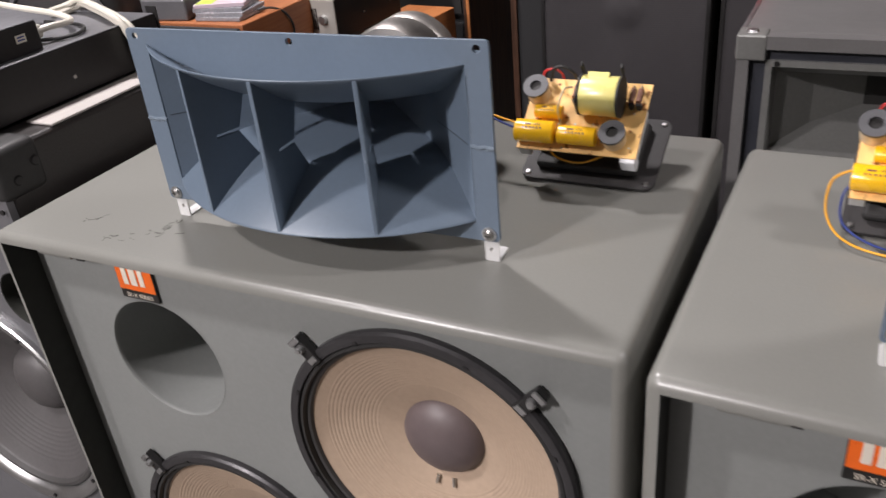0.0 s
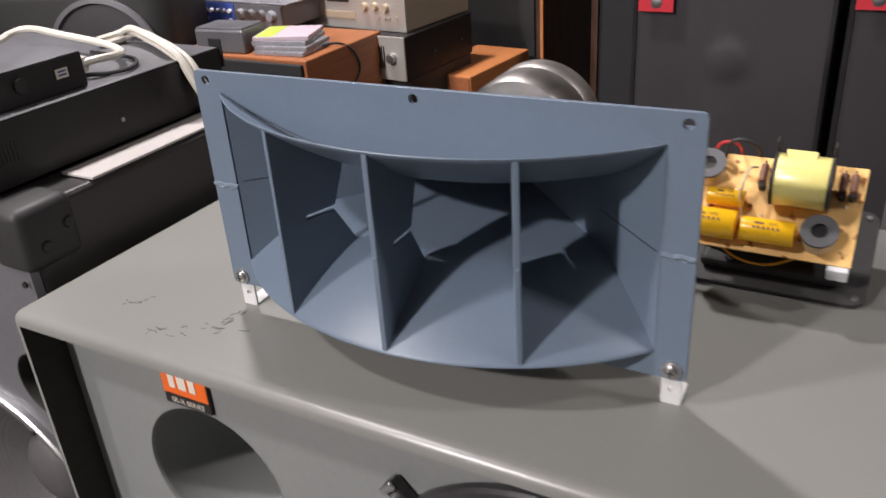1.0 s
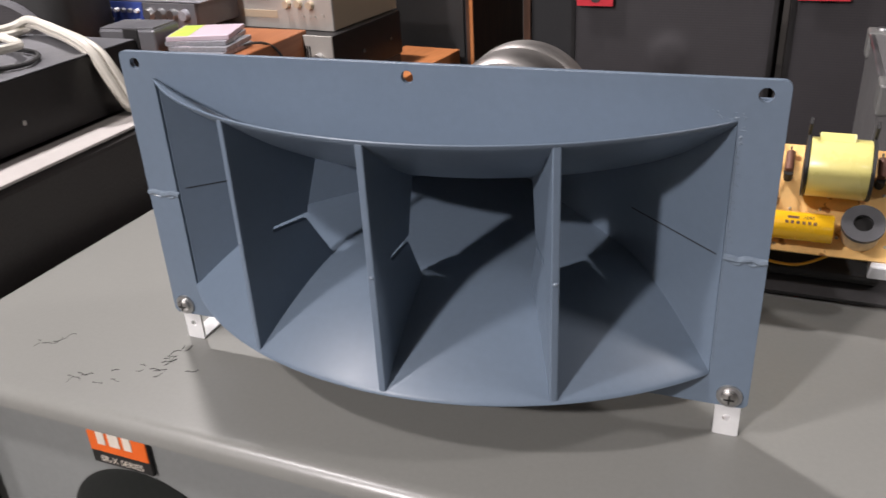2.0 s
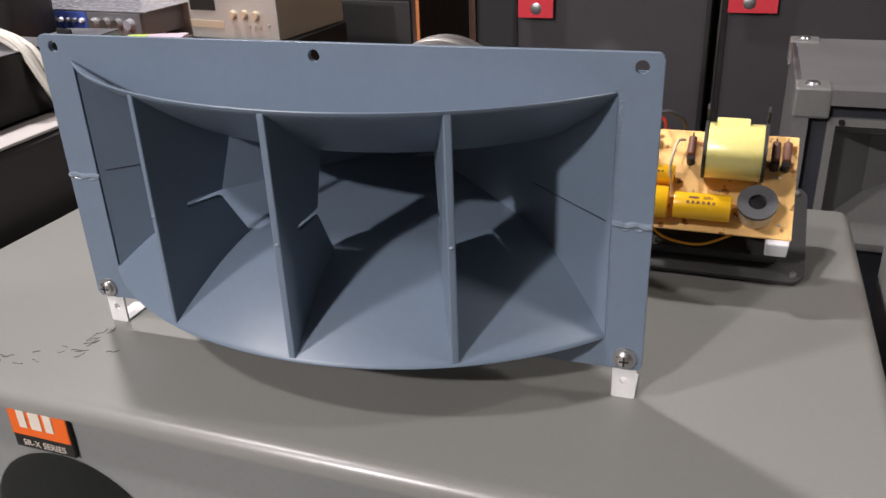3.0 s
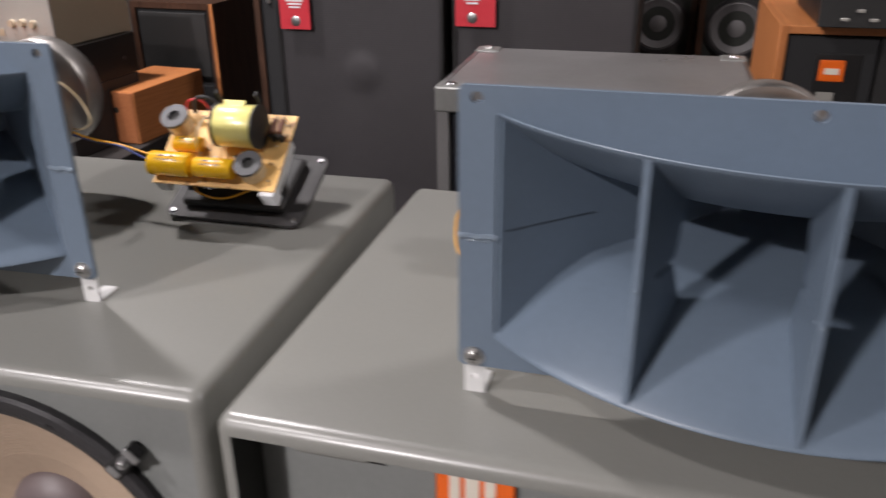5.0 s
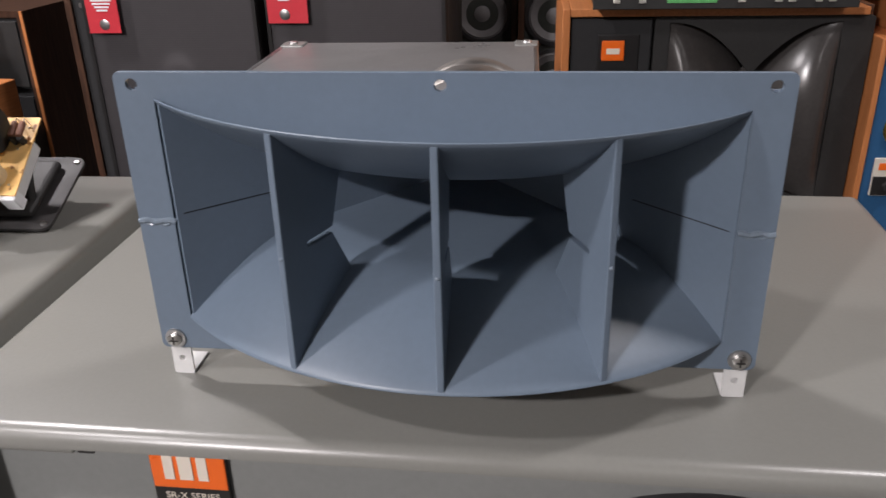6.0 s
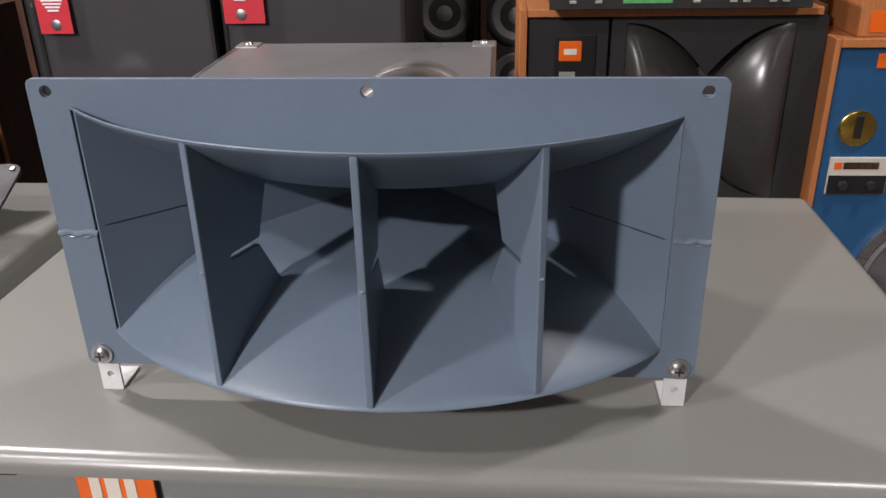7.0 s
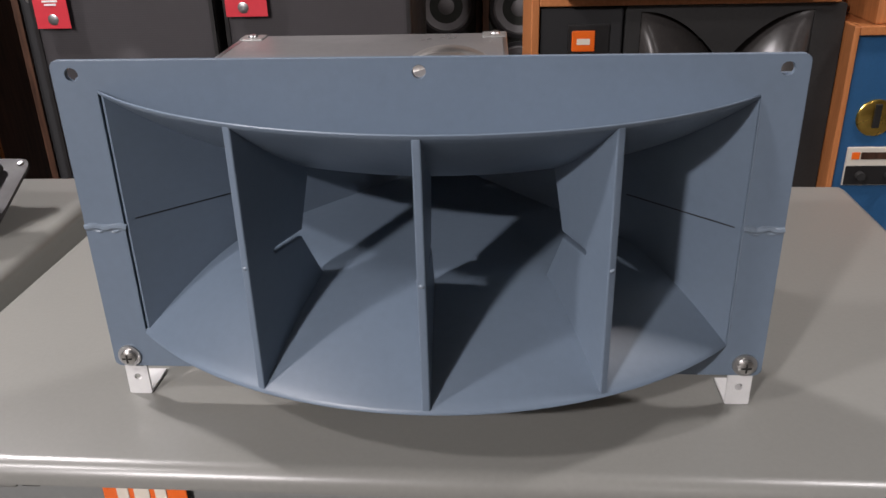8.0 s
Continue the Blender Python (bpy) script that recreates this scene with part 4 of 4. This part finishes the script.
shelf = structure("wall_panel", cube(1.3, 3.6, 2.95, 3.0, 0, 2.6), WOOD_WALL, "wood-panelled partition behind the loudspeakers", "wall")

# ---------------------------------------------------------------- far left: low bench with stacked gear
structure("bench", cube(-1.9, -0.22, 0.96, 2.02, 0, 0.62, 0.004), WARM_BLACK, "low black bench under stacked gear", "bench")

wood_a = thing("teak_loudspeaker", pose(-0.83, 1.055, 0.62), "teak loudspeaker lying with its black front outwards", "loudspeaker")
part("body", cube(0, 0.415, 0.012, 0.34, 0, 0.31, 0.003), BROWN_TEAK, wood_a)
part("front_grille", cube(0.008, 0.407, 0, 0.0118, 0.008, 0.302, 0.003), GRILLE_CLOTH, wood_a)
part("cord", cable([(0.36, 0.1, 0.315), (0.4, 0.16, 0.318), (0.42, 0.2, 0.29), (0.42, 0.22, 0.24), (0.419, 0.18, 0.2)], 0.003), BLACK_PLASTIC, wood_a)

wood_b = thing("teak_box", pose(-0.425, 1.575, 0.62, 0, 0, -5), "small orange teak loudspeaker box", "loudspeaker")
part("body", cube(0, 0.185, 0, 0.34, 0, 0.155, 0.003), TEAK, wood_b)
part("front", cube(0.004, 0.181, -0.004, -0.0005, 0.004, 0.151, 0.001), BROWN_TEAK, wood_b)
part("knob_hole", rod((0.12, -0.005, 0.1), (0.12, -0.004, 0.1), 0.009, None, 16), INK_BLACK, wood_b)

amp = thing("amplifier", pose(-0.78, 1.40, 0.806, 0, 0, -4), "black amplifier with a silver face and round meters", "amplifier")
part("case", cube(0, 0.45, 0.006, 0.34, 0, 0.115, 0.002), BLACK_METAL, amp)
face = part("face", cube(0, 0.45, 0, 0.0058, 0, 0.115, 0.001), SILVER_FACE, amp)
for i in range(7):
    part("slot", cube(0.34 + i * 0.007, 0.344 + i * 0.007, -0.001, 0.0002, 0.03, 0.09), INK_BLACK, face)
part("knob", rod((0.41, 0, 0.06), (0.41, -0.014, 0.06), 0.014, 0.012, 20), DULL_ALU, face)
for x in (0.05, 0.4):
    part("screw", rod((0.45, 0.12 + x * 0.4, 0.05), (0.4525, 0.12 + x * 0.4, 0.05), 0.005, None, 10), STEEL, amp)
part("packing_block", cube(0.0, 0.45, 0.02, 0.33, -0.185, -0.0005, 0.002), WARM_BLACK, amp)

deck = thing("cassette_deck", pose(-0.78, 1.455, 0.922, 0, 0, -5), "champagne cassette deck on the amplifier", "cassette deck")
part("case", cube(0, 0.43, 0.008, 0.31, 0, 0.13, 0.003), BEIGE, deck)
face = part("face", cube(-0.002, 0.432, 0, 0.0078, 0, 0.13, 0.002), SILVER_FACE, deck)
part("window", cube(0.165, 0.245, -0.002, 0.0002, 0.07, 0.12, 0.001), INK_BLACK, face)
part("drawer", cube(0.15, 0.265, -0.0015, 0.0002, 0.026, 0.045, 0.001), BEIGE, face)
for x, z in ((0.3, 0.062), (0.335, 0.064), (0.37, 0.062)):
    part("knob", rod((x, 0, z), (x, -0.012, z), 0.011, 0.009, 18), BEIGE, face)
for x, z in ((0.36, 0.03), (0.375, 0.03), (0.4, 0.035), (0.34, 0.03)):
    part("button", cube(x, x + 0.008, -0.003, 0.0002, z, z + 0.006), SILVER_FACE, face)

mixer = thing("mixing_desk", pose(-1.13, 1.31, 0.9455, 0, 0, -3), "blue and grey mixer wrapped in clear film", "mixer")
part("case", cube(0, 0.48, 0.004, 0.2, 0, 0.062, 0.004), MIXER_GREY, mixer)
part("blue_face", cube(0.05, 0.31, -0.002, 0.0038, 0.002, 0.06, 0.001), BLUE_FACE, mixer, "blue knob panel")
part("grey_face", cube(0.312, 0.48, -0.002, 0.0038, 0.002, 0.06, 0.001), MIXER_GREY, mixer)
for i in range(11):
    part("knob", rod((0.066 + i * 0.023, -0.002, 0.04), (0.066 + i * 0.023, -0.012, 0.04), 0.006, 0.005, 12), LABEL_WHITE if i % 3 == 1 else DULL_ALU, mixer)
    part("key", cube(0.06 + i * 0.023, 0.07 + i * 0.023, -0.006, -0.0018, 0.012, 0.02), LABEL_WHITE if i % 4 == 2 else BLUE_FACE, mixer)
for i in range(4):
    part("dial", rod((0.335 + i * 0.038, -0.002, 0.034), (0.335 + i * 0.038, -0.016, 0.034), 0.015, 0.012, 20), DULL_ALU if i < 3 else CLEAR_CASE, mixer)
part("film", cube(-0.02, 0.5, -0.0, 0.21, 0.0625, 0.066, 0.001), CLEAR_CASE, mixer, "crumpled clear film")
part("stand", cube(0.0, 0.28, 0.1, 0.2, -0.3255, -0.0005, 0.002), WARM_BLACK, mixer)

grey_box = thing("small_grey_box", pose(-0.755, 1.068, 0.9305, 0, 0, 6), "small dark grey plastic box", "box")
part("body", cube(0, 0.145, 0, 0.1, 0, 0.058, 0.006), MIXER_GREY, grey_box)
part("lid", cube(0.004, 0.141, 0.004, 0.096, 0.0582, 0.061, 0.001), MIXER_GREY, grey_box)
for i, (dx, mat) in enumerate(((0, CLEAR_CASE), (0.004, CLEAR_CASE), (-0.003, CLEAR_CASE), (0.002, CARD_PINK))):
    disc = thing("disc_case", pose(-0.585 + dx, 1.085, 0.931 + i * 0.0105, 0, 0, 4 + 5 * i), "clear disc case with a paper inlay", "disc case", "stacked disc cases")
    part("case", cube(0, 0.142, 0, 0.125, 0, 0.0102, 0.001, 1), mat, disc)
    part("inlay", cube(0.004, 0.05, 0.004, 0.12, 0.0103, 0.0108), CARD_GREEN if i == 3 else CARD_PINK, disc)

# ---------------------------------------------------------------- left: road case, power amplifier, small device
case = thing("road_case", pose(-0.03, 0.05, 0), "black vinyl road cabinet with moulded corners and a bright-rimmed woofer", "loudspeaker")
CT = 1.035
bm = cube(-0.55, 0, 0.012, 0.44, 0.0, CT, 0.008, 3)
front = max((f for f in bm.faces if f.normal.y < -0.9), key=lambda f: f.calc_area())
bmesh.ops.inset_region(bm, faces=[front], thickness=0.003, depth=0)
hollow = [v for v in bmesh.ops.extrude_face_region(bm, geom=[front])["geom"] if isinstance(v, bmesh.types.BMVert)]
bmesh.ops.translate(bm, verts=hollow, vec=(0, 0.25, 0))
if front.is_valid:
    bmesh.ops.delete(bm, geom=[front], context="FACES_ONLY")
part("body", bm, WARM_BLACK, case)
part("front_frame", sheet(rounded(-0.548, -0.004, 0.002, CT - 0.006, 0.004, 2), [[(-0.533, 0.017), (-0.009, 0.017), (-0.009, CT - 0.045), (-0.533, CT - 0.045)]], 0, 0.0118), MIXER_GREY, case, "grey metal front frame")
WX, WZ = -0.223, 0.529
part("baffle", sheet([(-0.5325, 0.0175), (-0.0095, 0.0175), (-0.0095, CT - 0.0455), (-0.5325, CT - 0.0455)], [ring(WX, WZ, 0.198, 64), ring(-0.06, 0.784, 0.047, 40)], 0.004, 0.0116), MIXER_GREY, case, "grey front board")
part("port", lathe([(0.0485, -0.0006), (0.047, 0.0), (0.046, 0.004), (0.046, 0.12), (0.0, 0.12)], 40), RECESS_BLACK, case, "round black bass port", True, pose(-0.06, 0.004, 0.784))
drive = part("woofer_rim", lathe([(0.22, 0.0), (0.22, -0.008), (0.217, -0.011), (0.208, -0.011), (0.2, -0.006), (0.196, 0.0), (0.194, 0.012)], 72), DULL_ALU, case, "bright metal woofer rim", True, pose(WX, 0.004, WZ))
part("surround", lathe([(0.1965, 0.004), (0.192, -0.001), (0.186, -0.001), (0.181, 0.006)], 72), RUBBER, drive, "dark cloth surround", True)
part("cone", lathe([(0.182, 0.005)] + [(0.182 - 0.115 * i / 60, 0.007 + 0.068 * (i / 60) ** 0.9 + (0.0003 * math.sin(i * 1.6) if 12 < i < 44 else 0)) for i in range(1, 61)], 72), DARK_CONE, drive, "grey ribbed cone", True)
part("dust_cap", lathe([(0.068, 0.076), (0.064, 0.066), (0.05, 0.053), (0.03, 0.045), (0, 0.042)], 48), DARK_CONE, drive, "dark domed dust cap", True)
for a in range(8):
    w = radians(10 + 45 * a)
    part("rim_bolt", rod((0.209 * math.cos(w), -0.0105, 0.209 * math.sin(w)), (0.209 * math.cos(w), -0.0135, 0.209 * math.sin(w)), 0.004, None, 10), BLACK_METAL, drive)
bm = cube(-0.06, 0.005, -0.004, 0.075, CT - 0.075, CT + 0.005, 0.012, 3)
corner = part("moulded_corner", bm, BLACK_PLASTIC, case, "moulded black plastic corner", True)
for y in (0.025, 0.06):
    part("rivet", lathe([(0, -0.004), (0.006, -0.003), (0.008, 0)], 16), BLACK_METAL, corner, "", True, pose(0.005, y, CT - 0.03 - 0.5 * (0.06 - y), 0, 0, 90))
for z in (CT - 0.09, CT - 0.03):
    part("screw", rod((-0.018, 0, z), (-0.018, -0.003, z), 0.004, None, 12), BLACK_METAL, case)

strip = thing("foam_strip", pose(-0.088, 0.21, CT + 0.001, 0, 0, 1), "pale foam strip lying on the road cabinet", "foam strip")
part("strip", cube(0.0, 0.056, -0.05, 0.27, 0, 0.004, 0.0015), PAPER, strip)

power = thing("power_amplifier", pose(-0.095, 0.075, CT + 0.006), "black rack power amplifier with a grey lid", "amplifier")
part("case", cube(-0.48, 0, 0.004, 0.40, 0, 0.079, 0.002), BLACK_METAL, power)
part("lid", cube(-0.478, -0.001, 0.01, 0.398, 0.0792, 0.0804, 0.0003, 1), MIXER_GREY, power)
part("face", cube(-0.482, 0.002, 0, 0.0038, -0.002, 0.081, 0.001), DULL_ALU, power, "bare metal front panel")
part("rear_ear", cube(-0.02, 0.004, 0.4, 0.403, 0.05, 0.092, 0.001), BLACK_METAL, power)
for i in range(7):
    part("vent", cube(0.0001, 0.0006, 0.012 + 0.005 * i, 0.0145 + 0.005 * i, 0.03, 0.055), INK_BLACK, power)
part("screw", rod((0.0, 0.2, 0.03), (0.002, 0.2, 0.03), 0.003, None, 10), STEEL, power)
for y in (0.03, 0.36):
    for x in (-0.45, -0.03):
        part("foot", rod((x, y, -0.006), (x, y, 0), 0.01, None, 12), BLACK_PLASTIC, power)

small = thing("small_mixer_box", pose(-0.118, 0.105, CT + 0.0866, 0, 0, 0), "small black device with a white label", "audio device")
part("case", cube(-0.3, 0, 0.0, 0.15, 0, 0.044, 0.002), BLACK_METAL, small)
part("lid", cube(-0.299, -0.001, 0.001, 0.149, 0.0442, 0.0454), MIXER_GREY, small)
tag = part("label", cube(0.0001, 0.0012, 0.106, 0.124, 0.019, 0.031), CREAM, small, "white label with blue print")
for z in (0.022, 0.0265):
    part("bar", cube(0.0011, 0.0015, 0.109, 0.121, z, z + 0.0022), WIRE_BLUE, tag)
for y in (0.025, 0.055):
    part("socket", rod((0, y, 0.025), (0.004, y, 0.025), 0.009, None, 16), BLACK_PLASTIC, small)
cord = thing("white_cable", pose(0, 0, 0), "white power cord looped over the amplifier", "cable", "loose cables")
part("cord", cable([(-0.15, 0.275, 1.142), (-0.142, 0.295, 1.144), (-0.143, 0.325, 1.142), (-0.17, 0.36, 1.138), (-0.23, 0.382, 1.14), (-0.32, 0.39, 1.145), (-0.41, 0.395, 1.15), (-0.435, 0.375, 1.145), (-0.42, 0.33, 1.14), (-0.42, 0.24, 1.14)], 0.0055), WHITE_CABLE, cord)
part("plug", cube(-0.17, -0.145, 0.256, 0.285, 1.13, 1.152, 0.005), WHITE_CABLE, cord)
part("grey_lead", cable([(-0.15, 0.27, 1.128), (-0.125, 0.3, 1.126), (-0.12, 0.33, 1.126), (-0.16, 0.37, 1.126), (-0.26, 0.38, 1.126)], 0.003), BLACK_PLASTIC, cord)
for k, (dx, dy, dz) in enumerate(((0, 0, 0), (0.008, -0.006, 0.007), (0.015, 0.004, 0.0))):
    lead = thing("cream_cable", pose(dx, dy, dz), "cream cable hanging over the amplifier edge", "cable", "loose cables")
    part("cable", cable([(-0.29, 0.42, 1.128), (-0.285, 0.455, 1.13), (-0.26, 0.462, 1.138), (-0.2, 0.44, 1.134), (-0.13, 0.405, 1.132), (-0.098, 0.398, 1.118), (-0.082, 0.402, 1.085), (-0.075, 0.415, 1.05), (-0.07, 0.428, 1.045), (-0.064, 0.46, 1.043)], 0.0055), WHITE_CABLE, lead)

# moulded monitor behind the power amplifier
mon = thing("moulded_monitor", pose(-1.05, 0.95, 0.625, 0, 0, 20), "black moulded monitor with a grey rim", "loudspeaker")
part("body", cube(-0.25, 0.25, 0.0, 0.3, 0, 0.5, 0.06, 4), BLACK_PLASTIC, mon, "", True)
part("rim", lathe([(0.15, 0.0), (0.15, -0.012), (0.138, -0.014), (0.134, 0.0)], 48), MIXER_GREY, mon, "", True, pose(0.08, -0.002, 0.3))
part("grille", lathe([(0.136, -0.004), (0.1, -0.01), (0, -0.014)], 48), GRILLE, mon, "", True, pose(0.08, -0.002, 0.3))
